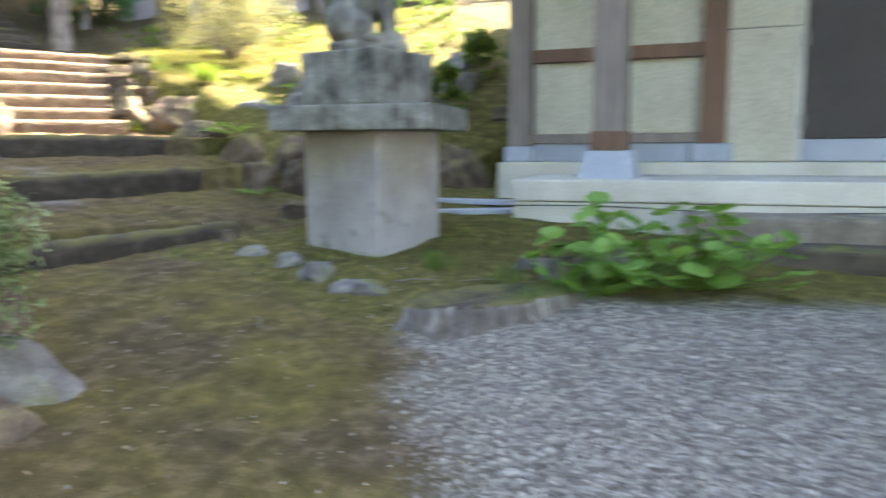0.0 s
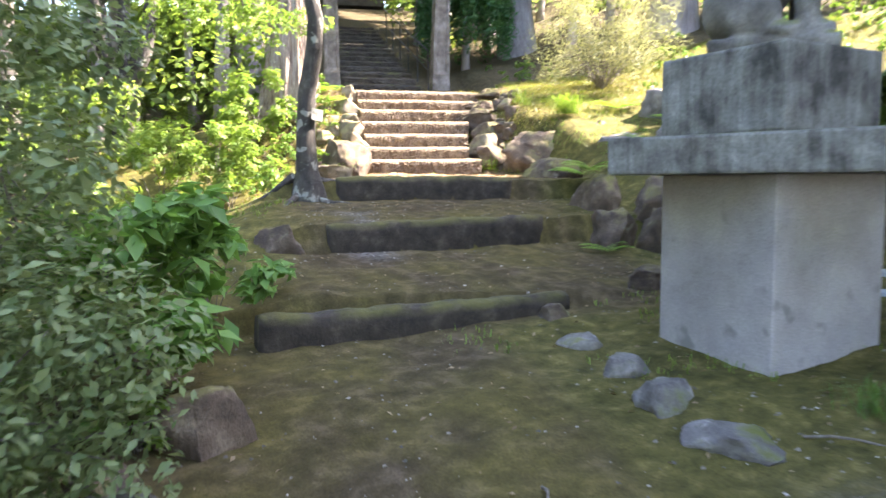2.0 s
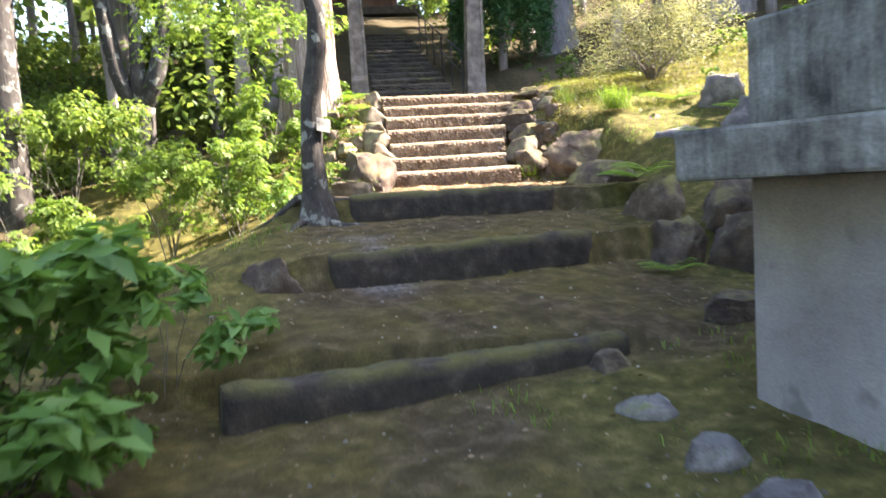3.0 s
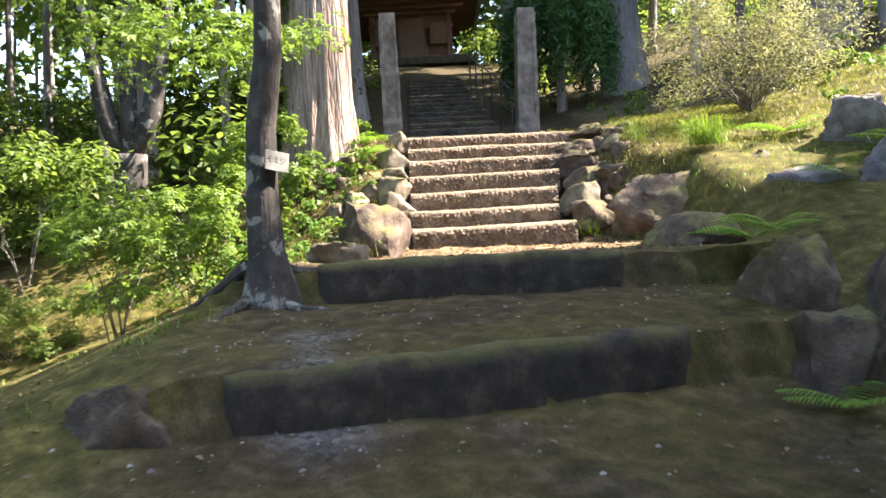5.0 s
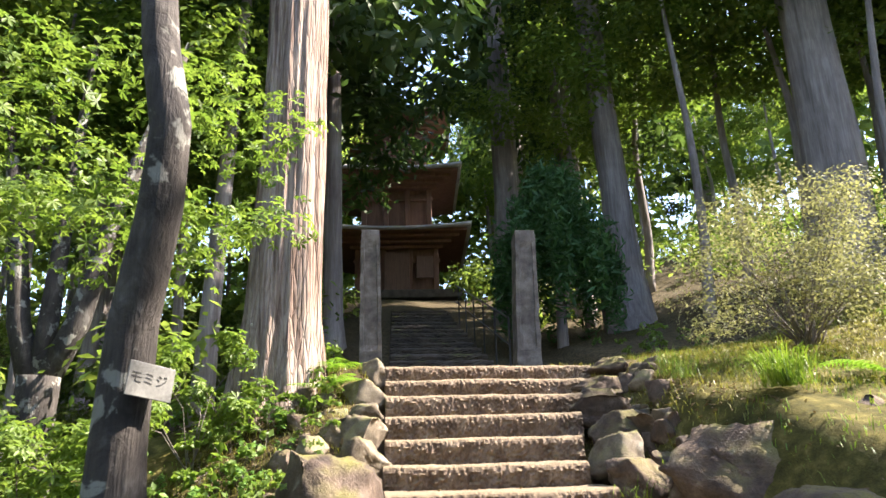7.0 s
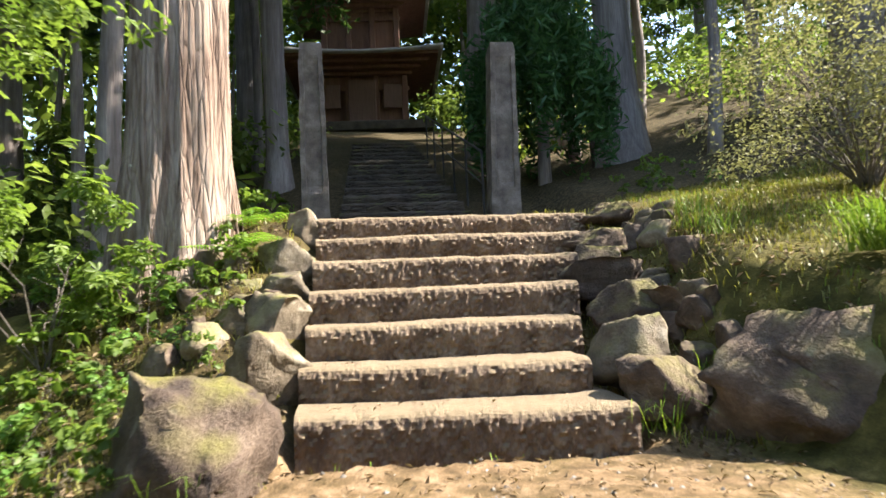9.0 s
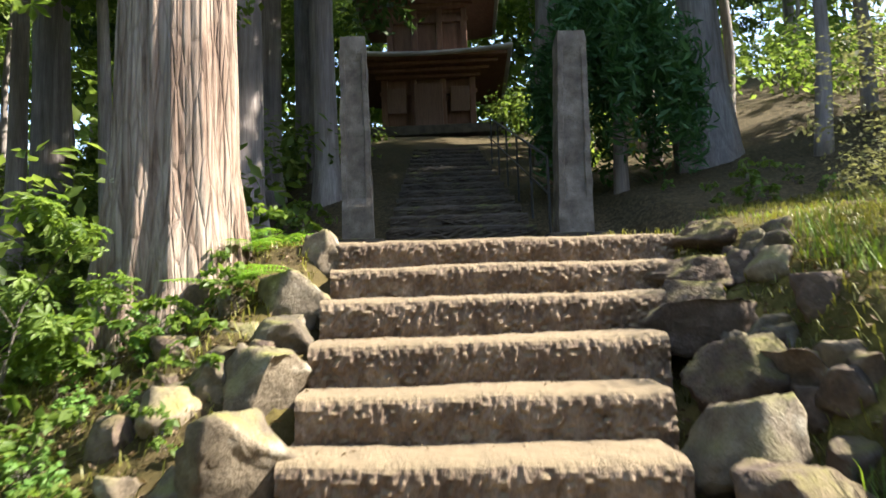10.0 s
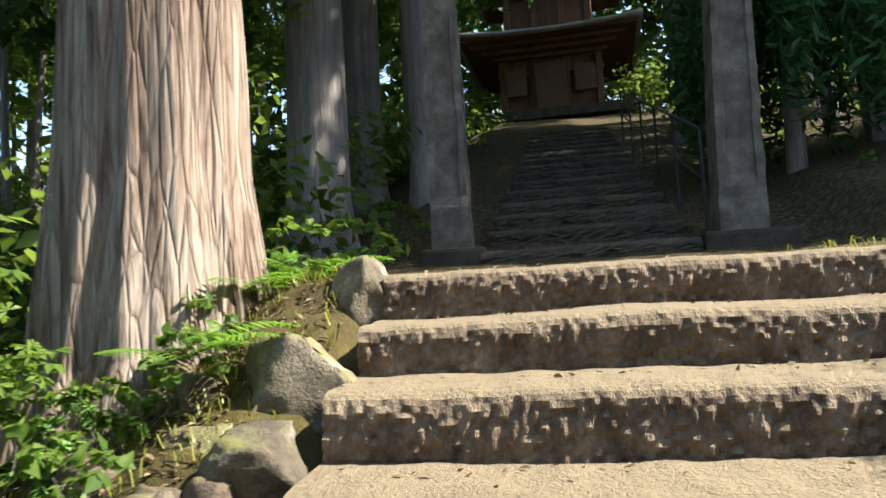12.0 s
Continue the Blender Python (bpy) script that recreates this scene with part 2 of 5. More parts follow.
M_BLACK = make_surface("black_painted_metal", [(0.3, (0.012, 0.012, 0.013)), (0.7, (0.03, 0.03, 0.032))], 5, 80, 0.5, 0.1)
M_SIGN = make_surface("white_enamel_plate", [(0.3, (0.12, 0.12, 0.105)), (0.7, (0.19, 0.19, 0.17))], 9, 90, 0.5, 0.1)
M_INK = make_surface("black_brush_ink", [(0.3, (0.012, 0.012, 0.012)), (0.7, (0.03, 0.03, 0.03))], 9, 90, 0.7, 0.1)
M_STATUE = make_surface("lichened_stone_carving", [(0.3, (0.06, 0.055, 0.05)), (0.5, (0.14, 0.13, 0.118)), (0.7, (0.27, 0.255, 0.23))], 6, 90, 0.95, 1.0, 0.35)
M_SHRUB = make_leaf("azalea_leaf", (0.075, 0.12, 0.045), (0.26, 0.31, 0.15), 0.4, 0.4)
M_FRESH = make_leaf("fresh_green_leaf", (0.08, 0.18, 0.035), (0.21, 0.36, 0.09), 0.45)
M_MAPLELEAF = make_leaf("bright_maple_leaf", (0.075, 0.145, 0.025), (0.21, 0.30, 0.065), 0.55)
M_WOODLEAF = make_leaf("woodland_leaf", (0.06, 0.12, 0.025), (0.24, 0.32, 0.08), 0.62)
M_CONIFER = make_leaf("conifer_spray", (0.03, 0.065, 0.022), (0.09, 0.15, 0.045), 0.4, 0.6)
M_PALELEAF = make_leaf("pale_yellow_azalea_leaf", (0.15, 0.165, 0.085), (0.32, 0.32, 0.19), 0.45, 0.6)
M_GRASS = make_leaf("grass_blade", (0.06, 0.14, 0.015), (0.24, 0.34, 0.05), 0.45)
M_FERN = make_leaf("fern_frond", (0.08, 0.20, 0.02), (0.24, 0.40, 0.05), 0.45)
M_BROWNLEAF = make_leaf("dry_fallen_leaf", (0.08, 0.05, 0.025), (0.30, 0.225, 0.14), 0.15, 0.8)


# ---- plan ----
# u runs along the stone steps, d runs up the walk
U, D = Vector((0.442, 0.897, 0)), Vector((-0.897, 0.442, 0))


def S(u, d, z=0.0):
    return U * u + D * d + Vector((0, 0, z))


def un(x, y):
    return x * 0.442 + y * 0.897, -x * 0.897 + y * 0.442


RISERS = [(8.90, 1.315), (9.28, 1.485), (9.58, 1.672), (9.87, 1.862), (10.19, 2.050), (10.54, 2.226), (10.90, 2.397)]


def waves(x, y, k):
    return (np.sin(x * 1.7 * k + 1.3 * np.sin(y * 1.1 * k)) * np.cos(y * 1.9 * k + 0.7 * np.sin(x * 1.3 * k + 2)) + 0.5 * np.sin(x * 4.1 * k + y * 3.3 * k + 1) * np.cos(y * 4.7 * k - x * 2.9 * k)) / 1.5


def smooth(a, b, v):
    t = np.clip((v - a) / (b - a), 0, 1)
    return t * t * (3 - 2 * t)


def log_lines(u):
    """Where the three logs cross the path, as d for a given u."""
    return 4.12 + 0.155 * (u - 5.29), 5.66 + 0.19 * (u - 5.70), 6.79 - 0.017 * (u - 4.07)


def height(x, y):
    """The ground: a stepped path, a bank that falls away beside it, a slope that climbs on the other side."""
    x, y = np.asarray(x, float), np.asarray(y, float)
    u, d = un(x, y)
    low = 0.21 + 0.085 * (np.clip(d, -0.6, 4.4) - 3.9) + 0.10 * np.clip(u - 5.1, 0, 1.6) + 0.035 * np.clip(u - 5.1, -1.6, 0)
    l1, l2, l3 = log_lines(u)
    walk_d = [8.6, 8.8, 9.3, 10.9, 11.02, 13.5, 21.0, 29, 60, 300]
    walk_z = [1.11, 1.15, 1.31, 2.31, 2.385, 2.60, 5.25, 7.7, 13.0, 45.0]
    path = np.interp(d, walk_d, walk_z)
    run = np.clip((d - l2) / (l3 - l2), 0, 1)
    path = np.where(d < l3, 0.73 + 0.15 * run, np.where(d < 8.6, 1.06 + 0.05 * np.clip((d - l3) / 1.8, 0, 1), path))
    path = np.where(d < l2, 0.315 + 0.21 * np.clip((d - l1) / (l2 - l1), 0, 1), path)
    path = np.where(d < l1, low, path)
    slope_on = np.interp(d, [3.9, 5.4, 6.8, 8.7], [0.20, 0.66, 1.00, 1.12])
    off = smooth(3.85, 3.3, u) * smooth(3.6, 4.0, d) * smooth(8.9, 8.5, d)
    path = path * (1 - off) + slope_on * off
    mid = path
    # the bank on the low side
    edge = np.interp(d, [0, 3, 5, 6.5, 9, 11, 14], [2.4, 2.7, 3.1, 3.6, 4.15, 4.4, 4.2])
    fall = np.clip(edge - u, 0, None)
    left = mid - 0.42 * fall * np.exp(-fall * 0.11) * smooth(3.0, 6.0, d)
    # the climbing side
    rim = np.interp(d, [3.5, 4.4, 6.4, 7.6, 8.8, 9.25, 10.9, 14], [9.5, 6.9, 6.65, 6.75, 6.5, 6.32, 6.75, 7.1])
    rise = np.clip(u - rim, 0, None)
    hill = np.interp(d, [4.0, 5.2, 6.4, 7.6, 9.0, 10.5, 13, 16, 30, 300], [0.34, 0.48, 1.02, 1.40, 1.90, 2.30, 2.75, 3.5, 7.8, 45.0]) + 0.12 * np.clip(u - 7, 0, 6) + 0.16 * np.clip(u - 9, 0, 60)
    hill = np.where(d < 5.2, np.minimum(hill, 0.38 + 0.2 * np.clip(d - 4.6, 0, 9) * smooth(6, 9, u)), hill)
    hill = np.maximum(hill, mid)
    w = smooth(0, 0.55, rise)
    z = np.where(u < edge, left, mid * (1 - w) + hill * w)
    z = np.where((d < 4.2) & (u >= edge), np.minimum(low, 0.40), z)
    z = np.where((d >= 4.0) & (d < 5.2) & (u > 6.1), np.minimum(np.maximum(z, 0.30), 0.48), z)
    # a bed cut into the slope under the stone steps
    z = z - 0.17 * smooth(4.62, 4.78, u) * smooth(0.12, 0.0, u - np.interp(d, [8.7, 10.9], [6.0, 6.55])) * smooth(8.74, 8.84, d) * smooth(11.05, 10.92, d)
    rough = 0.018 * waves(x, y, 2.2) + 0.010 * waves(x + 3, y - 5, 7.0)
    far = np.hypot(x + 4, y - 8)
    return z + rough + 0.05 * waves(x, y, 0.6) * smooth(6, 14, far)


def at(x, y, dz=0.0):
    return Vector((x, y, float(height(x, y)) + dz))


# ---- builders ----
def finish(bm, name, mat, smooth_faces=False):
    mesh = bpy.data.meshes.new(name)
    bm.to_mesh(mesh)
    bm.free()
    if mat:
        mesh.materials.append(mat)
    if smooth_faces:
        mesh.shade_smooth()
    return mesh


def part(name, bm, mat, parent, label="", smooth_faces=False):
    ob = new(name, finish(bm, name, mat, smooth_faces) if isinstance(bm, bmesh.types.BMesh) else bm)
    ob.parent = parent
    return tagged(ob, label)


def thing(name, bm, mat, label, category, group="", kind="", smooth_faces=False, m=None):
    ob = new(name, finish(bm, name, mat, smooth_faces) if isinstance(bm, bmesh.types.BMesh) else bm)
    if m:
        ob.matrix_world = m
    return tagged(ob, label, category, group, kind)


def raw(name, verts, faces, mat, smooth_faces=False):
    mesh = bpy.data.meshes.new(name)
    verts, faces = np.asarray(verts, np.float32), np.asarray(faces, np.int32)
    k = faces.shape[1]
    mesh.vertices.add(len(verts))
    mesh.vertices.foreach_set("co", verts.ravel())
    mesh.loops.add(faces.size)
    mesh.loops.foreach_set("vertex_index", faces.ravel())
    mesh.polygons.add(len(faces))
    mesh.polygons.foreach_set("loop_start", np.arange(0, faces.size, k, dtype=np.int32))
    mesh.update(calc_edges=True)
    mesh.materials.append(mat)
    if smooth_faces:
        mesh.shade_smooth()
    return mesh


def box(bm, size, m=None, bevel=0.0):
    """A bevelled box whose base stands at the origin of m."""
    r = bmesh.ops.create_cube(bm, size=1, matrix=(m or Matrix()) @ Matrix.Translation((0, 0, size[2] / 2)) @ Matrix.Diagonal((*size, 1)))
    if bevel:
        edges = list({e for v in r["verts"] for e in v.link_edges})
        bmesh.ops.bevel(bm, geom=edges, offset=bevel, segments=2, profile=0.6, affect="EDGES")
    return bm


def tube(bm, pts, radii, sides=8, wobble=0.0, flute=0.0, seed=0):
    rings = []
    for i, (p, r) in enumerate(zip(pts, radii)):
        p = Vector(p)
        ax = (Vector(pts[min(i + 1, len(pts) - 1)]) - Vector(pts[max(i - 1, 0)])).normalized()
        a = ax.orthogonal().normalized() if i == 0 else (rings[-1][1] - ax * rings[-1][1].dot(ax)).normalized()
        b = ax.cross(a)
        ring = []
        for k in range(sides):
            t = 2 * math.pi * k / sides
            q = r * (1 + wobble * noise.noise((p.x * 3 + math.cos(t) * 1.5, p.y * 3 + math.sin(t) * 1.5 + seed, p.z * 1.3)) + flute * noise.noise((math.cos(t) * 7 + seed, math.sin(t) * 7, p.z * 0.35)))
            ring.append(bm.verts.new(p + (a * math.cos(t) + b * math.sin(t)) * q))
        rings.append((ring, a))
    for (r0, _), (r1, _) in zip(rings, rings[1:]):
        for k in range(sides):
            bm.faces.new((r0[k], r0[(k + 1) % sides], r1[(k + 1) % sides], r1[k]))
    bm.faces.new(rings[0][0][::-1])
    bm.faces.new(rings[-1][0])
    return bm


def rock_mesh(size, seed, mat, flat=0.5, cuts=8, sub=4, rough=1.0):
    """A boulder: a sphere cut by a few planes and roughened."""
    rnd = random.Random(seed)
    bm = bmesh.new()
    bmesh.ops.create_icosphere(bm, subdivisions=sub, radius=1)
    planes = []
    for k in range(cuts + 3):
        a = 2.4 * k + rnd.uniform(-0.5, 0.5)
        n = Vector((math.cos(a), math.sin(a), rnd.uniform(-0.35, 0.9))).normalized()
        planes.append((n, rnd.uniform(0.42, 0.72)))
    planes.append((Vector((rnd.uniform(-.2, .2), rnd.uniform(-.2, .2), 1)).normalized(), 0.72 - flat * 0.3))
    shift = Vector((seed * 3.1, seed * 1.7, 0))
    for v in bm.verts:
        p = v.co.copy()
        for n, h in planes:
            o = p.dot(n) - h
            if o > 0:
                p -= n * o
        f = 1 + rough * (0.10 * noise.noise(p * 1.5 + shift) + 0.08 * noise.noise(p * 3.7 + shift) + 0.09 * abs(noise.noise(p * 7 + shift)) + 0.04 * noise.noise(p * 15 + shift))
        v.co = Vector((p.x * size[0], p.y * size[1], p.z * size[2])) * f * 0.84
    return finish(bm, "rock", mat, True)


def rock(u, d, z, size, seed, mat, label, rz=0.0, group="rocks", **kw):
    p = S(u, d, z)
    return thing("rock", rock_mesh(size, seed, mat, **kw), None, label, "rock", group, m=pose(p.x, p.y, p.z, 0, 0, rz))


def leaves(points, normals, size, name, mat, aspect=0.5, fold=0.25, lobes=0, seed=0, vary=0.35):
    """A mesh of single leaves: folded blades, or lobed stars."""
    rng = np.random.default_rng(seed)
    n = len(points)
    nrm = normals / np.maximum(np.linalg.norm(normals, axis=1, keepdims=True), 1e-6)
    t = rng.normal(size=(n, 3))
    t -= nrm * np.sum(t * nrm, axis=1, keepdims=True)
    t /= np.maximum(np.linalg.norm(t, axis=1, keepdims=True), 1e-6)
    b = np.cross(nrm, t)
    s = size * (1 + vary * rng.uniform(-1, 1, (n, 1)))
    if not lobes:
        v = np.stack([points - t * s * 0.5, points + b * s * aspect * 0.5 + nrm * s * fold * 0.4, points + t * s * 0.5, points - b * s * aspect * 0.5 + nrm * s * fold * 0.4], 1).reshape(-1, 3)
        k = np.arange(n)[:, None] * 4
        f = np.concatenate([k + [0, 1, 2], k + [0, 2, 3]], 1).reshape(-1, 3)
        return raw(name, v, f, mat)
    vs, fs = [points], []
    k = np.arange(n)
    for i in range(lobes):
        a = (i - (lobes - 1) / 2) * radians(52)
        for da, r in ((-0.30, 0.38), (0.0, 0.62 - 0.05 * abs(i - (lobes - 1) / 2)), (0.30, 0.38)):
            vs.append(points + (t * math.cos(a + da) + b * math.sin(a + da)) * s * r - nrm * s * (0.12 if da == 0 else 0.0))
        j = 1 + 3 * i
        fs += [np.stack([k, k + j * n, k + (j + 1) * n], 1), np.stack([k, k + (j + 1) * n, k + (j + 2) * n], 1)]
    return raw(name, np.concatenate(vs), np.concatenate(fs), mat)


def cloud(blobs, per, rng, shell=0.55, up=0.7):
    """Points and normals of leaves in clumps; leaves lie more often near a clump's skin."""
    ps, ns = [], []
    for c, r, w in blobs:
        n = max(4, int(per * w))
        d = rng.normal(size=(n, 3))
        d /= np.linalg.norm(d, axis=1, keepdims=True)
        q = d * (shell + (1 - shell) * rng.uniform(0, 1, (n, 1)) ** 0.5) * np.asarray(r)
        ps.append(np.asarray(c) + q + rng.normal(size=(n, 3)) * 0.06 * np.max(r))
        ns.append(d * 0.6 + np.array([0, 0, up]) + rng.normal(size=(n, 3)) * 0.45)
    return np.concatenate(ps), np.concatenate(ns)


# ---- ground ----
def spread(core, step, growth, reach):
    lo, hi = core
    line = list(np.arange(lo, hi, step))
    s = step
    while line[-1] < reach:
        s *= growth
        line.append(line[-1] + s)
    s = step
    while line[0] > -reach:
        s *= growth
        line.insert(0, line[0] - s)
    return np.array(line)


gx, gy = spread((-9.5, 4.0), 0.055, 1.13, 900), spread((1.5, 13.5), 0.055, 1.13, 900)
GX, GY = np.meshgrid(gx, gy, indexing="ij")
verts = np.stack([GX, GY, height(GX, GY)], -1).reshape(-1, 3)
ia = (np.arange(len(gx) - 1)[:, None] * len(gy) + np.arange(len(gy) - 1)[None]).ravel()
ground_mesh = raw("ground", verts, np.stack([ia, ia + len(gy), ia + len(gy) + 1, ia + 1], 1), M_GROUND, True)
vu, vd = un(verts[:, 0], verts[:, 1])
rag = 0.25 * waves(verts[:, 0], verts[:, 1], 3.0)
gravel = smooth(-0.25, 0.35, verts[:, 0] - (1.15 - 0.40 * (verts[:, 1] - 4.7)) + rag) * smooth(0.35, -0.05, verts[:, 1] - (5.15 + 0.30 * verts[:, 0]) + 0.4 * rag)
gravel = np.maximum(gravel, 0.55 * smooth(0.45, 0.9, waves(verts[:, 0], verts[:, 1], 1.1) + rag) * smooth(4.1, 4.3, vd) * smooth(7.4, 6.8, vd) * smooth(3.8, 4.2, vu) * smooth(5.8, 5.4, vu))
moss = np.maximum(smooth(5.6, 6.6, vu) * smooth(12.5, 10.5, vd), smooth(4.1, 3.3, vu) * smooth(3.5, 5.0, vd) * smooth(0.2, 1.2, vu)) * 0.9
moss = np.maximum(moss, 0.75 * smooth(4.4, 4.9, vu) * smooth(4.2, 3.8, vd) * (1 - gravel))
moss = np.maximum(moss, 0.35 * (1 - gravel))
litter = np.maximum(smooth(1.1, 0.3, vu), smooth(11.2, 12.5, vd)) * 0.9
# mask of the sun strip below the steps, where sandy earth is brightened
dry = smooth(7.0, 7.6, vd + rag) * smooth(9.3, 8.9, vd) * smooth(4.0, 4.5, vu + rag) * smooth(6.7, 6.2, vu + rag)
for name, values in (("dry", dry), ("gravel", gravel), ("moss", moss), ("litter", litter)):
    ground_mesh.attributes.new(name, "FLOAT", "POINT").data.foreach_set("value", values.astype(np.float32))
tagged(new("ground", ground_mesh), "mossy earth path with gravel court and leaf-strewn woodland slopes", "ground", kind="structure")


# ---- log steps ----
def log_mesh(a, b, high, deep, seed):
    """A squared, rotten log laid across the path, with rounded shoulders."""
    bm = bmesh.new()
    a, b = Vector(a), Vector(b)
    ax = (b - a).normalized()
    side = Vector((0, 0, 1)).cross(ax).normalized()
    prof = [(-0.5, -0.6), (-0.5, 0.2), (-0.5, 0.62), (-0.44, 0.82), (-0.30, 0.96), (-0.08, 1.0), (0.2, 1.0), (0.4, 0.93), (0.5, 0.7), (0.5, -0.6)]
    steps, rings = 60, []
    for i in range(steps + 1):
        t = i / steps
        end = 1 - 0.35 * max(0, 1 - min(t, 1 - t) * 18) ** 2
        c = a.lerp(b, t)
        ring = []
        for s, h in prof:
            p = c + side * (-s * deep * end) + Vector((0, 0, (h - 1) * high * (end if h > 0 else 1)))
            q = p * 5 + Vector((seed * 7, 0, 0))
            ring.append(bm.verts.new(p + Vector((noise.noise(q), noise.noise(q + Vector((9, 0, 0))), noise.noise(q + Vector((0, 9, 0))))) * 0.02 + Vector((0, 0, noise.noise(p * 22) * 0.008))))
        rings.append(ring)
    for r0, r1 in zip(rings, rings[1:]):
        for k in range(len(prof) - 1):
            bm.faces.new((r0[k], r0[k + 1], r1[k + 1], r1[k]))
    bm.faces.new(rings[0])
    bm.faces.new(rings[-1][::-1])
    bmesh.ops.recalc_face_normals(bm, faces=bm.faces)
    return finish(bm, "log_step", M_LOG, True)


for a, b, high, deep, seed in ((S(3.42, 3.87, 0.335), S(5.31, 4.17, 0.345), 0.24, 0.20, 1), (S(3.90, 5.37, 0.735), S(5.72, 5.72, 0.765), 0.24, 0.20, 2), (S(4.12, 6.86, 1.093), S(5.82, 6.83, 1.085), 0.21, 0.22, 3)):
    thing("log_step", log_mesh(a, b, high, deep, seed), None, "dark rotten log laid across mossy path as step", "step", "log steps up the path")


# ---- stone steps ----
def step_mesh(u0, u1, d0, d1, z, high, seed, chisel=0.014, n=260, mat=None):
    """One hewn stone: a chiselled face, a worn nosing and a flat tread."""
    bm = bmesh.new()
    prof = [(0.0, -1.2), (0.0, -1.05), (0.0, -0.96), (0.0, -0.87), (0.0, -0.78), (0.0, -0.69), (0.0, -0.6), (0.0, -0.51), (0.0, -0.42), (0.0, -0.33), (0.0, -0.26), (0.004, -0.17), (0.014, -0.09), (0.032, -0.035), (0.06, 0.0), (0.11, 0.02), (0.18, 0.04), (0.25, 0.06), (0.33, 0.08), (0.62, 0.10)]
    rows = []
    for i in range(n + 1):
        t = i / n
        u = u0 + (u1 - u0) * t
        row = []
        for o, h in prof:
            d = d0 + (d1 - d0) * t + o
            p = S(u, d, z + h * high)
            face = min(1.0, 0.12 - 2.6 * h) if h < -0.02 else 0.12
            pit = 1.5 * abs(noise.noise((u * 21, h * high * 26 + u * 8, seed))) + 1.1 * noise.noise((u * 42, h * high * 45 - u * 12, seed + 5)) - 0.3
            big = noise.noise((u * 2.5, h * 2, seed + 9))
            p += D * (chisel * (pit * face + 0.8 * big * face)) + Vector((0, 0, (0.007 * noise.noise((u * 9, d * 9, seed)) + 0.012 * noise.noise((u * 1.7, d, seed))) * (1 if h > -0.5 else 0.2)))
            row.append(bm.verts.new(p))
        rows.append(row)
    for r0, r1 in zip(rows, rows[1:]):
        for k in range(len(prof) - 1):
            bm.faces.new((r0[k], r1[k], r1[k + 1], r0[k + 1]))
    for r in (rows[0], rows[-1]):
        bm.faces.new([*r, bm.verts.new(r[-1].co - Vector((0, 0, 1.2 * high)))])
    bmesh.ops.recalc_face_normals(bm, faces=bm.faces)
    return finish(bm, "stone_step", mat or M_STEP)


LEFT_U = [4.72, 4.72, 4.74, 4.75, 4.76, 4.77, 4.78]
RIGHT_U = [6.08, 6.03, 6.10, 6.20, 6.32, 6.46, 6.64]
for i, (d, z) in enumerate(RISERS):
    skew = 0.16 - 0.027 * i
    thing("stone_step", step_mesh(LEFT_U[i], RIGHT_U[i], d + skew * 0.5, d - skew, z, 0.185, i + 1), None, "rough hewn brown stone step with chiselled riser", "step", "stone steps")

# far flight in darkened stone, its shade painted into the colour
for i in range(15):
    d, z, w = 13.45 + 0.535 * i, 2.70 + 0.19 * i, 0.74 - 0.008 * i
    thing("stone_step", step_mesh(5.63 - w + 0.014 * i, 5.63 + w + 0.014 * i, d, d, z, 0.19, 30 + i, 0.02, 30, M_FARSTEP), None, "stone step darkened in colour to stand for deep shade", "step", "far stone steps")


# ---- gate pillars ----
def pillar(base, top, wide, deep, label, turn=0.0):
    """A leaning granite post, with a sunken panel and worn edges."""
    bm = bmesh.new()
    base, top = Vector(base), Vector(top)
    n = 26
    rings = []
    for i in range(n + 1):
        t = i / n
        c = base.lerp(top, t)
        w, dp = wide * (1 - 0.17 * t), deep * (1 - 0.17 * t)
        if i == n:
            w, dp = w * 0.93, dp * 0.93
        ring = []
        inset = 0.022 if 0.24 < t < 0.90 else 0.0
        for a, b in ((-0.5, -0.5), (-0.33, -0.5), (-0.30, -0.5), (0, -0.5), (0.30, -0.5), (0.33, -0.5), (0.5, -0.5), (0.5, 0), (0.5, 0.5), (0, 0.5), (-0.5, 0.5), (-0.5, 0)):
            sink = inset if abs(a) < 0.32 and b == -0.5 else 0.0
            p = c + U * (a * w) + D * (b * dp + sink)
            ring.append(bm.verts.new(p + Vector((noise.noise(p * 7), noise.noise(p * 7 + Vector((5, 0, 0))), 0)) * 0.014))
        rings.append(ring)
    for r0, r1 in zip(rings, rings[1:]):
        for k in range(12):
            bm.faces.new((r0[k], r0[(k + 1) % 12], r1[(k + 1) % 12], r1[k]))
    bm.faces.new(rings[-1])
    return thing("stone_gate_pillar", bm, M_PILLAR, label, "pillar", "gate pillars")


pillar(S(4.67, 13.75, 2.55), S(4.66, 13.72, 4.66), 0.29, 0.28, "weathered square granite gate pillar with sunken panel")
pillar(S(6.68, 13.75, 2.55), S(6.73, 13.72, 4.67), 0.33, 0.30, "weathered square granite gate pillar with sunken panel")
pillar((-10.82, 15.16, 3.5), (-10.86, 15.12, 5.05), 0.27, 0.22, "short plain granite post under a cedar")
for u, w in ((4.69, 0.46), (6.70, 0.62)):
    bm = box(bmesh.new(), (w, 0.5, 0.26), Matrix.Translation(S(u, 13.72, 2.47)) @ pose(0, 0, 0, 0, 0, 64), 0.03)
    # base blocks share the shade-darkened stone of the far steps
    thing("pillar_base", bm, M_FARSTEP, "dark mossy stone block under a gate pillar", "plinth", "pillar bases")

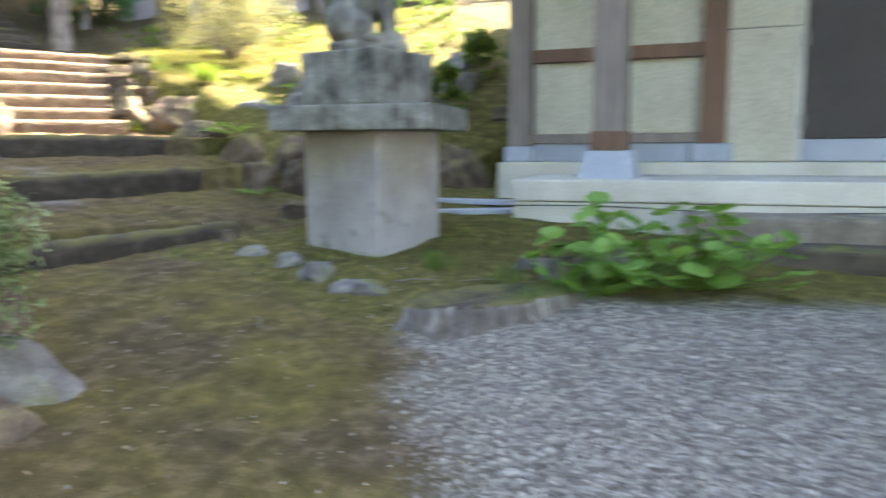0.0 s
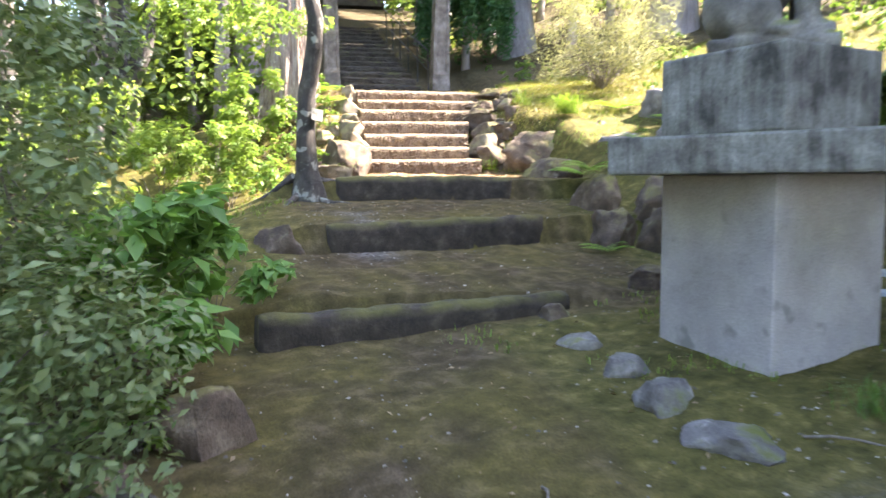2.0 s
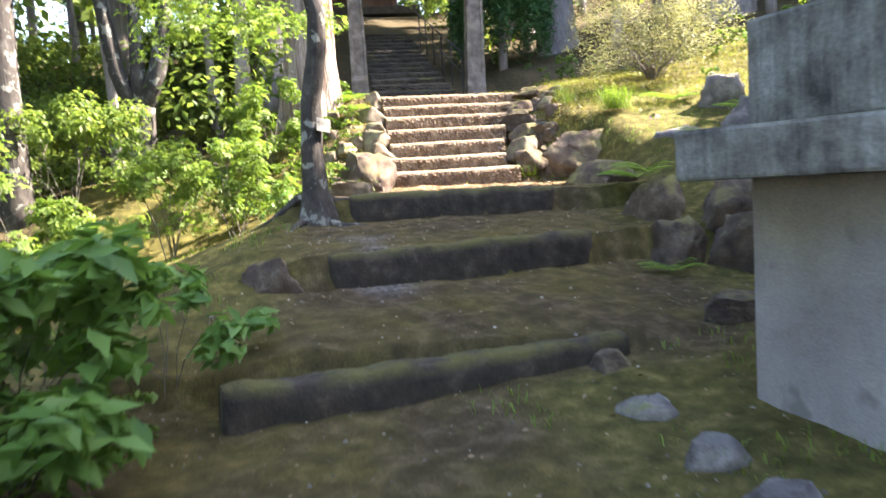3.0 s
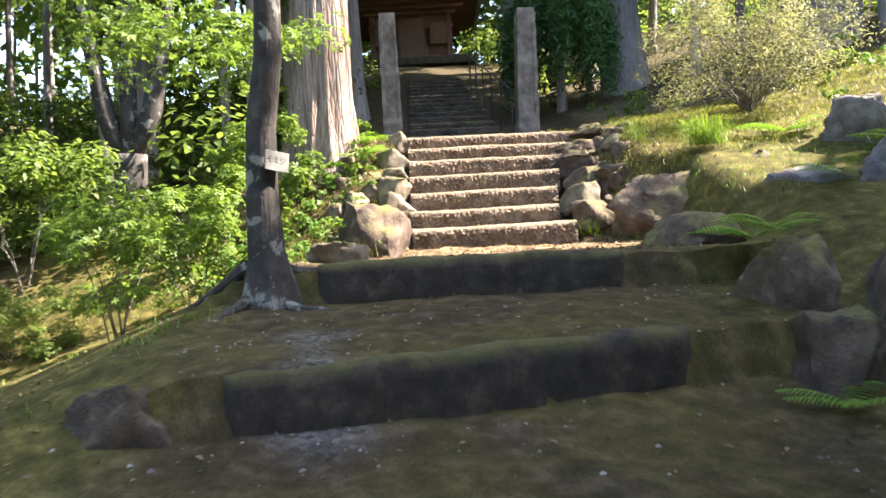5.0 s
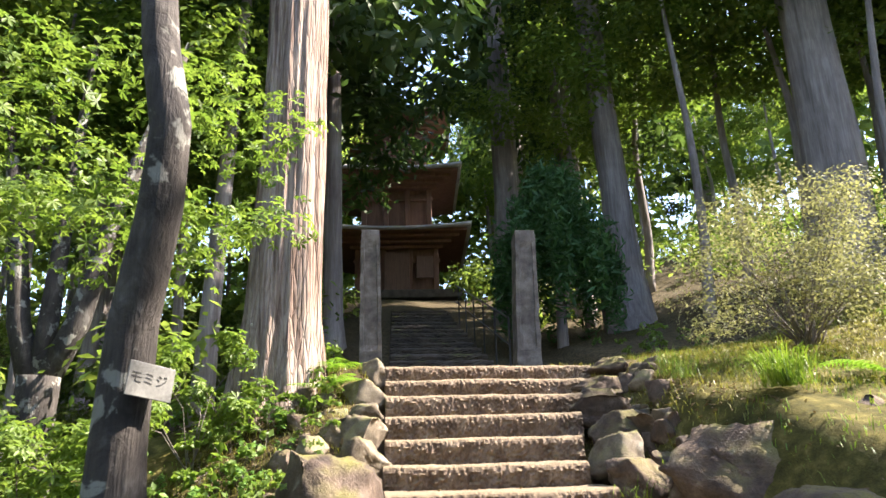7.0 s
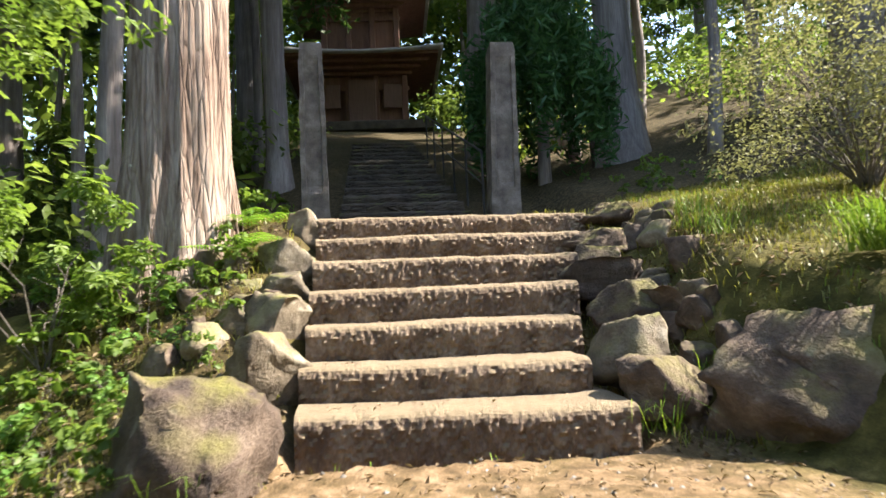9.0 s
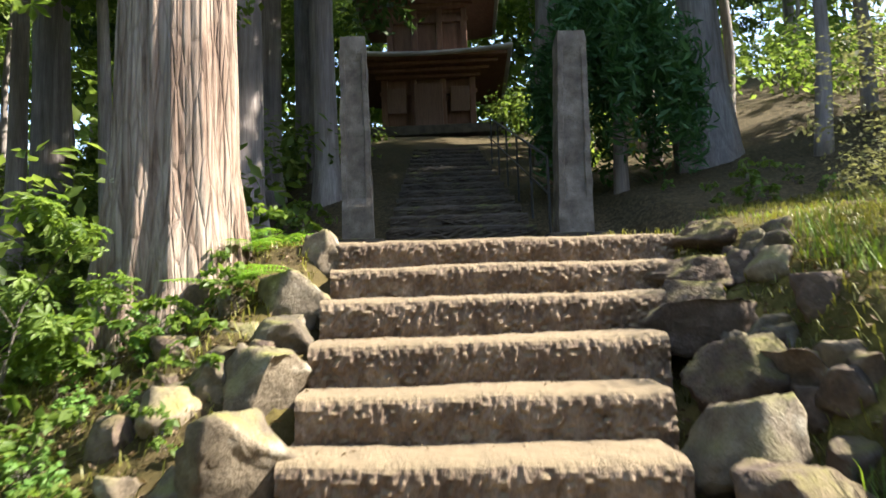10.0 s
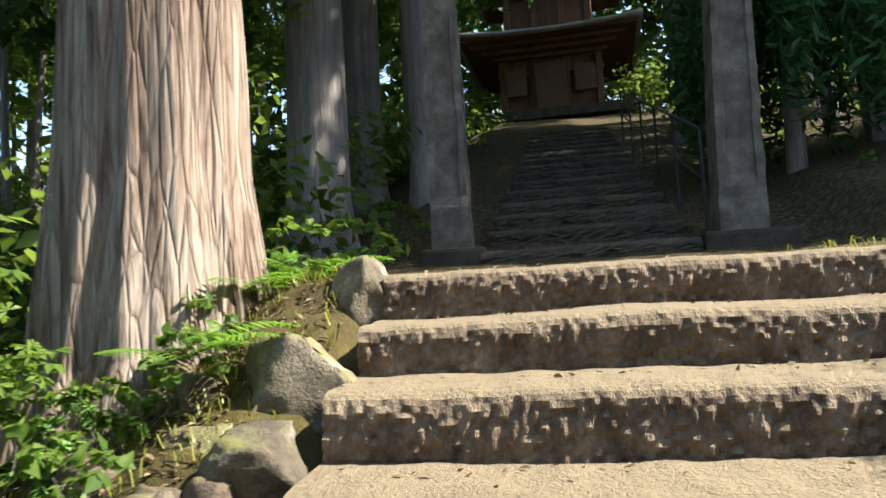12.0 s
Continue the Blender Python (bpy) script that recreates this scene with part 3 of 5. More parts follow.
# ---- pedestal and carving ----
PC = Vector((-0.13, 6.70, 0))
pedestal = tagged(new("stone_pedestal"), "square concrete pedestal with dark streaked stone slab and block", "pedestal")
pedestal.location = PC
part("shaft", box(bmesh.new(), (0.73, 0.73, 0.93), Matrix.Translation((0, 0, 0.14)) @ pose(0, 0, 0, 0, 0, 165.7), 0.012), M_CONCRETE, pedestal, "smooth grey rendered shaft")


def streaked():
    m, nodes, links, bsdf = material("rain_streaked_stone")
    v = place(nodes, links, (11, 11, 1.1))
    streak, grain = noise_node(nodes, links, v, 1.6, 5, 0.65), noise_node(nodes, links, place(nodes, links), 70, 4, 0.7)
    blot = noise_node(nodes, links, place(nodes, links), 5, 5, 0.6)
    c = ramp(nodes, links, mix(nodes, links, 0.62, streak, blot), [(0.38, (0.045, 0.043, 0.04)), (0.47, (0.125, 0.12, 0.11)), (0.56, (0.19, 0.19, 0.178)), (0.68, (0.32, 0.325, 0.305))])
    c = mix(nodes, links, 0.5, c, ramp(nodes, links, grain, [(0.3, (0.22, 0.22, 0.22)), (0.7, (0.8, 0.8, 0.8))]), "OVERLAY")
    c = mix(nodes, links, times(nodes, links, top_mask(nodes, links, 0.5, 0.9), 0.8), c, (0.06, 0.06, 0.025))
    links.new(c, bsdf.inputs["Base Color"])
    bsdf.inputs["Roughness"].default_value = 0.92
    bump(nodes, links, bsdf, mix(nodes, links, 0.5, grain, blot), 0.5, 0.01)
    return m


M_STREAK = streaked()
part("slab", box(bmesh.new(), (1.21, 1.21, 0.18), Matrix.Translation((0.015, 0.03, 1.07)) @ pose(0, 0, 0, 0, 0, 188.8), 0.014), M_STREAK, pedestal, "overhanging slab with dark rain streaks")
part("block", box(bmesh.new(), (0.70, 0.70, 0.385), Matrix.Translation((0.03, -0.10, 1.25)) @ pose(0, 0, 0, 0, 0, 170.7), 0.014), M_STREAK, pedestal, "upper block with dark rain streaks")


def ball(bm, c, r, rx=0, ry=0, rz=0):
    bmesh.ops.create_icosphere(bm, subdivisions=3, radius=1, matrix=pose(*c, rx, ry, rz) @ Matrix.Diagonal((*r, 1)))


def carving():
    """A seated guardian beast, carved in stone, on its own low base; it looks along +x."""
    bm = bmesh.new()
    box(bm, (0.52, 0.30, 0.06), None, 0.012)
    ball(bm, (-0.13, 0, 0.19), (0.16, 0.145, 0.15))
    ball(bm, (-0.03, 0, 0.33), (0.15, 0.125, 0.20), 0, 25, 0)
    ball(bm, (0.08, 0, 0.46), (0.12, 0.12, 0.14))
    ball(bm, (0.12, 0, 0.62), (0.115, 0.11, 0.12))
    ball(bm, (0.21, 0, 0.58), (0.07, 0.07, 0.06))
    ball(bm, (-0.02, 0, 0.60), (0.10, 0.13, 0.15))
    for s in (-1, 1):
        ball(bm, (-0.09, s * 0.105, 0.15), (0.13, 0.055, 0.11), 0, 15, 0)
        ball(bm, (0.02, s * 0.115, 0.085), (0.10, 0.05, 0.035))
        tube(bm, [(0.09, s * 0.085, 0.46), (0.125, s * 0.09, 0.30), (0.13, s * 0.09, 0.15), (0.14, s * 0.09, 0.07)], [0.075, 0.058, 0.05, 0.055], 12)
        ball(bm, (0.175, s * 0.09, 0.085), (0.075, 0.052, 0.035))
        ball(bm, (0.08, s * 0.10, 0.70), (0.035, 0.025, 0.05))
    for k in range(7):
        ball(bm, (-0.20 + 0.015 * k, 0.06 * math.sin(k * 2.1), 0.26 + 0.055 * k), (0.06, 0.06, 0.055))
    for v in bm.verts:
        v.co += Vector((noise.noise(v.co * 14), noise.noise(v.co * 14 + Vector((3, 0, 0))), noise.noise(v.co * 14 + Vector((0, 3, 0))))) * 0.010
    return bm


figure = thing("statue", carving(), M_STATUE, "seated stone guardian beast carving on the pedestal block", "statue", smooth_faces=True, m=Matrix.Translation((PC.x + 0.03, PC.y - 0.09, 1.633)) @ pose(0, 0, 0, 0, 0, 31) @ Matrix.Diagonal((1.10, 1.17, 1.20, 1)))
merge = figure.modifiers.new("merge", "REMESH")
merge.mode, merge.voxel_size, merge.use_smooth_shade = "VOXEL", 0.012, True

# ---- hall beside the court ----
HA = Matrix.Translation((0.59, 8.06, -0.47)) @ pose(0, 0, 0, 0, 0, 2.5) @ Matrix.Diagonal((1.249, 1.249, 1.249, 1))  # x along the front, y into the hall
hall = tagged(new("hall"), "plastered timber temple hall on a pale concrete terrace", "building")
hall.matrix_world = HA


def hbox(name, x0, x1, y0, y1, z0, z1, mat, parent=None, bevel=0.008, label=""):
    bm = box(bmesh.new(), (x1 - x0, y1 - y0, z1 - z0), Matrix.Translation(((x0 + x1) / 2, (y0 + y1) / 2, z0)), bevel)
    return part(name, bm, mat, parent or hall, label)


WF = 1.20
hbox("terrace", 0, 7.0, 0, 1.02, 0.40, 0.733, M_PALE)
hbox("terrace_slab", 0.0, 7.0, -0.012, 1.02, 0.738, 0.893, M_PALE, bevel=0.015)
hbox("foundation", -0.39, 7.0, 1.00, 6.0, 0.40, 0.99, M_PALE, bevel=0.012)
hbox("wall_base", -0.12, 2.0, WF + 0.0, WF + 0.10, 0.992, 1.146, M_BLUEPAD)
hbox("sill_beam", -0.13, 1.26, WF - 0.02, WF + 0.10, 1.148, 1.225, M_POST)
hbox("mid_rail", -0.13, 1.26, WF - 0.025, WF + 0.10, 1.835, 1.945, M_REDPOST)
hbox("wall_panel", -0.12, 1.27, WF + 0.03, WF + 0.12, 1.226, 1.834, M_PLASTER)
hbox("wall_panel", -0.12, 1.27, WF + 0.03, WF + 0.12, 1.946, 3.6, M_PLASTER)
hbox("corner_post", -0.33, -0.13, WF - 0.06, WF + 0.12, 1.126, 3.7, M_POST, label="weathered grey-brown corner post")
hbox("corner_pad", -0.36, -0.10, WF - 0.10, WF + 0.14, 0.991, 1.125, M_BLUEPAD, bevel=0.02)
hbox("post", 1.26, 1.46, WF - 0.07, WF + 0.12, 1.14, 3.7, M_REDPOST, label="red-brown timber post")
hbox("post_pad", 1.20, 1.52, WF - 0.10, WF + 0.14, 0.991, 1.14, M_BLUEPAD, bevel=0.02)
hbox("wall_panel", 1.46, 1.96, WF - 0.01, WF + 0.12, 0.994, 2.03, M_PLASTER)
hbox("wall_panel", 1.46, 1.96, WF + 0.004, WF + 0.12, 2.036, 3.6, M_PLASTER)
hbox("door_frame", 1.962, 2.01, WF - 0.02, WF + 0.12, 0.994, 3.6, M_PALE)
door = hbox("door", 2.012, 3.2, WF + 0.02, WF + 0.08, 1.168, 3.3, M_DOOR, label="dark brown flush door panel")
hbox("threshold", 2.012, 3.2, WF - 0.03, WF + 0.10, 0.994, 1.165, M_BLUEPAD)
hbox("wall_panel", 3.2, 7.0, WF + 0.0, WF + 0.12, 0.994, 3.6, M_PLASTER)
for z in (1.25, 1.88):
    hbox("hinge", 1.99, 2.03, WF - 0.025, WF + 0.03, z, z + 0.10, M_SIGN, door, 0.003)
hbox("veranda_post", 0.52, 0.765, 0.30, 0.545, 1.10, 3.9, M_POST, label="square grey weathered veranda post")
hbox("post_foot_wrap", 0.508, 0.777, 0.288, 0.557, 1.095, 1.235, M_REDPOST, label="dark worn band at the post foot")
bm = bmesh.new()
bmesh.ops.create_cone(bm, segments=4, radius1=0.30, radius2=0.235, depth=0.20, cap_ends=True, matrix=Matrix.Translation((0.6425, 0.4225, 0.893 + 0.10)) @ pose(0, 0, 0, 0, 0, 45))
part("post_pad", bm, M_BLUEPAD, hall, "blue-grey tapered footing")
hbox("side_wall", -0.30, -0.18, WF + 0.12, 6.0, 0.994, 3.6, M_PLASTER)
hbox("back_wall", -0.30, 7.0, 6.0, 6.12, 0.5, 3.6, M_PLASTER)
hbox("eave_beam", -0.4, 7.0, 0.30, 0.54, 3.9, 4.1, M_POST)
bm = bmesh.new()
ring = [(-1.2, -0.9, 4.1), (7.4, -0.9, 4.1), (7.4, 7.2, 4.1), (-1.2, 7.2, 4.1)]
top = [(1.0, 3.1, 7.2), (6.0, 3.1, 7.2)]
lo, md = [bm.verts.new(p) for p in ring], [bm.verts.new((x, y, z + 0.18)) for x, y, z in ring]
tp = [bm.verts.new(p) for p in top]
bm.faces.new(lo[::-1])
for i in range(4):
    bm.faces.new((lo[i], lo[(i + 1) % 4], md[(i + 1) % 4], md[i]))
bm.faces.new((md[0], md[1], tp[1], tp[0]))
bm.faces.new((md[1], md[2], tp[1]))
bm.faces.new((md[2], md[3], tp[0], tp[1]))
bm.faces.new((md[3], md[0], tp[0]))
part("roof", bm, M_ROOF, hall, "grey hipped roof with deep eaves")
for k, (y0, z1) in enumerate(((-0.36, 0.69), (-0.72, 0.545))):
    bm = box(bmesh.new(), (5.6, 0.37, 0.44), Matrix.Translation((4.0, y0 + 0.17, z1 - 0.44)), 0.02)
    o = thing("terrace_step", bm, M_FARSTEP if k else M_PILLAR, "worn stone step along the hall terrace", "step", "terrace steps")
    o.matrix_world = HA
bm = tube(bmesh.new(), [HA @ Vector((x, -0.03, 0.705 + 0.012 * math.sin(x * 3) - 0.02 * x * 0.3)) for x in np.linspace(-0.1, 2.6, 20)], [0.006] * 20, 6)
thing("cable", bm, M_BLACK, "thin black cable along the terrace face", "cable")

# ---- blue drain slabs behind the pedestal ----
for (x, y, rz, length) in ((0.42, 8.12, 30, 1.4), (0.2, 8.62, -4, 1.3)):
    bm = box(bmesh.new(), (length, 0.16, 0.05), None, 0.01)
    thing("drain_cover", bm, M_BLUEPAD, "blue-green concrete drain cover strip in moss", "drain cover", "drain covers", m=pose(x - 0.25, y, float(height(x - 0.25, y)) - 0.012, 0, 0, rz))


# ---- big trunks ----
def trunk_mesh(pts, radii, mat, sides=40, flute=0.12, seed=0, dense=40):
    """A trunk along a smooth line, fluted and flared at its foot."""
    t = np.linspace(0, len(pts) - 1, dense)
    P = np.stack([np.interp(t, range(len(pts)), [p[i] for p in pts]) for i in range(3)], 1)
    R = np.interp(t, range(len(pts)), radii)
    return finish(tube(bmesh.new(), [Vector(p) for p in P], list(R), sides, 0.06, flute, seed), "trunk", mat, True)


def tree(name, label, pts, radii, mat, crown, flute=0.1, seed=0, sides=32, dense=40, category="tree", group=""):
    ob = tagged(new(name), label, category, group)
    base = Vector(pts[0])
    ob.location = base
    rel = [tuple(Vector(p) - base) for p in pts]
    part("trunk", trunk_mesh(rel, radii, mat, sides, flute, seed, dense), None, ob)
    if crown:
        part("crown", crown, None, ob)
    return ob


def conifer_crown(seed, low, high, reach, n):
    """Drooping sprays along whorled limbs, thinning to the top."""
    rng = np.random.default_rng(seed)
    blobs = []
    for z in np.linspace(low, high, 12):
        f = 1 - 0.75 * (z - low) / (high - low)
        for a in rng.uniform(0, 2 * np.pi, 5):
            r = reach * f * rng.uniform(0.35, 1.0)
            blobs.append(((math.cos(a) * r, math.sin(a) * r, z - 0.25 * r + rng.uniform(-0.3, 0.3)), (0.9 * f + 0.3, 0.9 * f + 0.3, 0.35), 1.0))
    p, nn = cloud(blobs, n / len(blobs), rng, 0.2, 0.5)
    return leaves(p, nn, 0.34, "crown", M_CONIFER, 0.4, 0.2, seed=seed)


def broad_crown(seed, centre, size, n, leaf, mat, clumps=26, lobes=0):
    rng = np.random.default_rng(seed)
    blobs = []
    for _ in range(clumps):
        q = rng.normal(size=3)
        q /= np.linalg.norm(q)
        q *= rng.uniform(0.3, 1.0) ** 0.6
        c = np.asarray(centre) + q * np.asarray(size)
        k = rng.uniform(0.22, 0.42)
        blobs.append((c, np.array([size[0], size[1], size[2] * 0.55]) * k, k))
    tot = sum(b[2] for b in blobs)
    p, nn = cloud(blobs, n / tot, rng, 0.3, 0.9)
    return leaves(p, nn, leaf, "crown", mat, 0.55, 0.2, lobes, seed)


CON = [conifer_crown(11, 10, 17, 1.8, 5000), conifer_crown(12, 8.5, 19, 2.3, 7500)]
tree("cedar_tree", "tall cedar with peeling reddish bark beside the steps", [(-8.20, 8.34, 1.30), (-8.20, 8.34, 1.70), (-8.19, 8.345, 2.15), (-8.17, 8.345, 2.85), (-8.15, 8.35, 4.5), (-8.1, 8.33, 8), (-8.0, 8.3, 18)], [0.74, 0.58, 0.43, 0.335, 0.30, 0.26, 0.12], M_CEDAR, CON[0], 0.20, 3, 72, 90)
tree("cedar_tree", "grey cedar trunk leaning on the shaded slope", [(-10.93, 15.76, 3.7), (-10.93, 15.75, 4.2), (-10.95, 15.73, 5.0), (-10.98, 15.71, 6.5), (-11.13, 15.57, 10.9), (-11.4, 15.2, 20)], [0.55, 0.40, 0.31, 0.26, 0.24, 0.10], M_CEDAR_FAR, CON[1], 0.12, 5, 40)
tree("cedar_tree", "grey cedar trunk in the shade behind the gate", [(-13.7, 15.25, 4.2), (-13.7, 15.25, 5.4), (-13.68, 15.25, 7.4), (-13.7, 15.22, 10.5), (-13.9, 15.0, 18)], [0.42, 0.32, 0.28, 0.25, 0.12], M_CEDAR_FAR, CON[0], 0.12, 6, 32)
tree("cedar_tree", "thick grey cedar trunk above the flowering shrub", [(-7.7, 17.08, 3.8), (-7.66, 17.1, 4.9), (-7.61, 17.13, 7.0), (-7.63, 17.11, 9.2), (-7.7, 17.0, 18)], [0.62, 0.5, 0.42, 0.38, 0.15], M_CEDAR_FAR, CON[1], 0.12, 7, 32)
tree("cedar_tree", "slim grey cedar trunk behind the gate pillar", [(-12.83, 10.88, 3.2), (-12.83, 10.87, 4.1), (-12.86, 10.8, 7.9), (-12.9, 10.7, 18)], [0.26, 0.16, 0.14, 0.07], M_CEDAR_FAR, CON[0], 0.1, 8, 24)

# maple with the sign
maple = tree("maple_tree", "slender dark mottled maple trunk carrying a small sign", [(-4.40, 6.47, 0.85), (-4.39, 6.45, 1.15), (-4.38, 6.44, 1.46), (-4.34, 6.44, 1.84), (-4.24, 6.47, 2.22), (-4.20, 6.47, 2.49), (-4.25, 6.42, 2.82), (-4.36, 6.28, 4.4), (-4.55, 6.1, 6.2)], [0.18, 0.104, 0.087, 0.078, 0.072, 0.067, 0.063, 0.05, 0.02], M_MAPLE, broad_crown(21, (-1.75, 0.05, 2.3), (1.1, 1.1, 0.75), 1700, 0.085, M_MAPLELEAF, 40, 5), 0.10, 9, 28, 70)
bm = bmesh.new()
box(bm, (0.005, 0.155, 0.105), None, 0.002)
sign_m = pose(-4.248, 6.488, 1.60, 0, 0, 20) @ pose(0, 0, 0, -6, 0, 0)
sign = thing("sign_plate", bm, M_SIGN, "small weathered grey-white plate with handwritten black letters on the maple", "sign", m=sign_m)
for text, x in (("モミジ", -0.008),):
    cu = bpy.data.curves.new("lettering", "FONT")
    cu.body, cu.size, cu.align_x, cu.align_y, cu.extrude = text, 0.042, "CENTER", "CENTER", 0.0006
    tmp = bpy.data.objects.new("lettering", cu)
    scene.collection.objects.link(tmp)
    me = bpy.data.meshes.new_from_object(tmp.evaluated_get(bpy.context.evaluated_depsgraph_get()))
    bpy.data.objects.remove(tmp)
    me.materials.clear()
    me.materials.append(M_INK)
    o = part("lettering", me, None, sign, "black brushed letters")
    o.matrix_local = pose(0.0035, x, 0.055, 90, 0, 90)


# ---- pagoda ----
PG = Matrix.Translation((-25.5, 19.05, 8.05)) @ pose(0, 0, 0, 0, 0, 60)
pagoda = tagged(new("pagoda"), "faded red wooden pagoda with grey curved roofs among trees", "building")
pagoda.matrix_world = PG


def pbox(name, size, at_, mat, parent=None, bevel=0.0, label=""):
    return part(name, box(bmesh.new(), size, Matrix.Translation(at_), bevel), mat, parent or pagoda, label)


def pagoda_roof(half, z, name="roof"):
    """A square roof with upswept corners and a bracketed soffit."""
    bm = bmesh.new()
    n = 12
    grid = {}
    for i in range(-n, n + 1):
        for j in range(-n, n + 1):
            x, y = i / n, j / n
            r = max(abs(x), abs(y))
            lift = 0.16 * (abs(x * y)) ** 2 * r
            zt = z + 0.95 * (1 - r) ** 1.25 + lift
            grid[i, j] = bm.verts.new((x * half, y * half, zt))
    for i in range(-n, n):
        for j in range(-n, n):
            bm.faces.new((grid[i, j], grid[i + 1, j], grid[i + 1, j + 1], grid[i, j + 1]))
    top = part(name, bm, M_ROOF, pagoda, "grey curved pagoda roof", True)
    sol = top.modifiers.new("thick", "SOLIDIFY")
    sol.thickness, sol.offset = 0.12, -1
    for s in range(5):
        f = s / 4
        h = half * (0.52 + 0.42 * f)
        part("bracket_tier", box(bmesh.new(), (2 * h, 2 * h, 0.10), Matrix.Translation((0, 0, z - 0.62 + 0.125 * s))), M_PAGODA, pagoda)


for half, z, body, zb in ((2.65, 2.2, 1.4, 0.0), (2.4, 4.6, 1.2, 2.65), (2.15, 7.2, 1.05, 5.05)):
    pbox("storey", (2 * body, 2 * body, z - zb - 0.3), (0, 0, zb), M_PAGODA, None, 0.02)
    pagoda_roof(half, z)
    for x in (-body, -body / 3, body / 3, body):
        pbox("pillar", (0.2, 0.2, z - zb - 0.35), (x, -body - 0.02, zb), M_PAGODA, None, 0.03)
    pbox("rail", (2 * body + 0.3, 0.12, 0.14), (0, -body - 0.06, zb + 0.75 * (z - zb - 0.6)), M_PAGODA)
pbox("door", (0.9, 0.08, 1.45), (0.0, -1.56, 0.1), M_REDPOST, None, 0.02)
pbox("window", (0.6, 0.08, 0.8), (1.0, -1.56, 0.6), M_REDPOST, None, 0.02)
pbox("window", (0.6, 0.08, 0.8), (-1.0, -1.56, 0.6), M_REDPOST, None, 0.02)
pbox("veranda", (4.6, 4.6, 0.3), (0, 0, -0.3), M_FARSTEP, None, 0.03)
bm = tube(bmesh.new(), [(0, 0, 8.0), (0, 0, 10.9)], [0.07, 0.03], 10)
for k in range(7):
    bmesh.ops.create_cone(bm, segments=16, radius1=0.26 - 0.02 * k, radius2=0.26 - 0.02 * k, depth=0.05, cap_ends=True, matrix=Matrix.Translation((0, 0, 8.5 + 0.25 * k)))
part("spire", bm, M_BLACK, pagoda, "dark metal ringed spire")


# ---- woods ----
rnd = random.Random(5)
TREE_KINDS = []
for k in range(3):
    r = random.Random(40 + k)
    h = 7.5 + k
    t = tree("woodland_tree", "slender broadleaf woodland tree with bright green crown", [(0, 0, 0), (0.1, 0.05, 1.5), (r.uniform(-.3, .3), 0.1, 3.5), (r.uniform(-.5, .5), 0.3, h)], [0.13, 0.09, 0.075, 0.02], M_CEDAR_FAR, broad_crown(50 + k, (0, 0, h - 1.2), (2.6, 2.6, 2.6), 8000, 0.15, M_WOODLEAF if k else M_MAPLELEAF, 34), 0.08, k, 14, 14, group="woodland trees")
    TREE_KINDS.append(t)
CEDAR_KINDS = []
for k in range(2):
    t = tree("cedar_tree", "straight dark cedar of the surrounding wood", [(0, 0, -0.3), (0, 0, 0.5), (0.1, 0, 6), (0.1, 0.1, 20)], [0.42, 0.3, 0.24, 0.06], M_CEDAR_FAR, conifer_crown(60 + k, 5.6, 18, 3.0, 8500), 0.1, 20 + k, 18, 14, group="cedars of the wood")
    CEDAR_KINDS.append(t)


def clear_of(x, y):
    u, d = un(x, y)
    across, along = 0.90 * x - 0.43 * y, 0.43 * x + 0.90 * y
    if -13.6 < across < -4.6 and 5.5 < along < 34:
        return False
    if d < 13 and u > -3.5:
        return False
    if -3 < d < 20 and 3.2 < u < 9.5:
        return False
    if d < 5.5 and u > 2.0 and u < 16:
        return False
    if math.hypot(x + 25.5, y - 19.05) < 4.5:
        return False
    if 10 < d < 30 and 3.6 < u < 8.2:
        return False
    return True


spots = []
tries = 0
while len(spots) < 110 and tries < 4000:
    tries += 1
    u, d = rnd.uniform(-22, 32), rnd.uniform(-14, 44)
    p = S(u, d)
    if not clear_of(p.x, p.y) or (u > 4 and d < 9 and u < 15) or (u > 7.5 and 5.6 < d < 12.2) or (u > 12.5 and 10 < d < 26):
        continue
    if min((math.hypot(p.x - q[0], p.y - q[1]) for q in spots), default=9) < 2.3:
        continue
    spots.append((p.x, p.y))
    kind = rnd.choice(TREE_KINDS + TREE_KINDS + CEDAR_KINDS) if d > 12 or u < -4 else rnd.choice(TREE_KINDS)
    s = rnd.uniform(0.8, 1.25)
    copy_thing(kind, pose(p.x, p.y, float(height(p.x, p.y)) - 0.15, 0, 0, rnd.uniform(0, 360)) @ Matrix.Diagonal((s, s, s, 1)))
for i, t in enumerate(TREE_KINDS + CEDAR_KINDS):
    p = S(-9 - 3 * i, 8 + 4 * i)
    t.matrix_world = pose(p.x, p.y, float(height(p.x, p.y)) - 0.15)
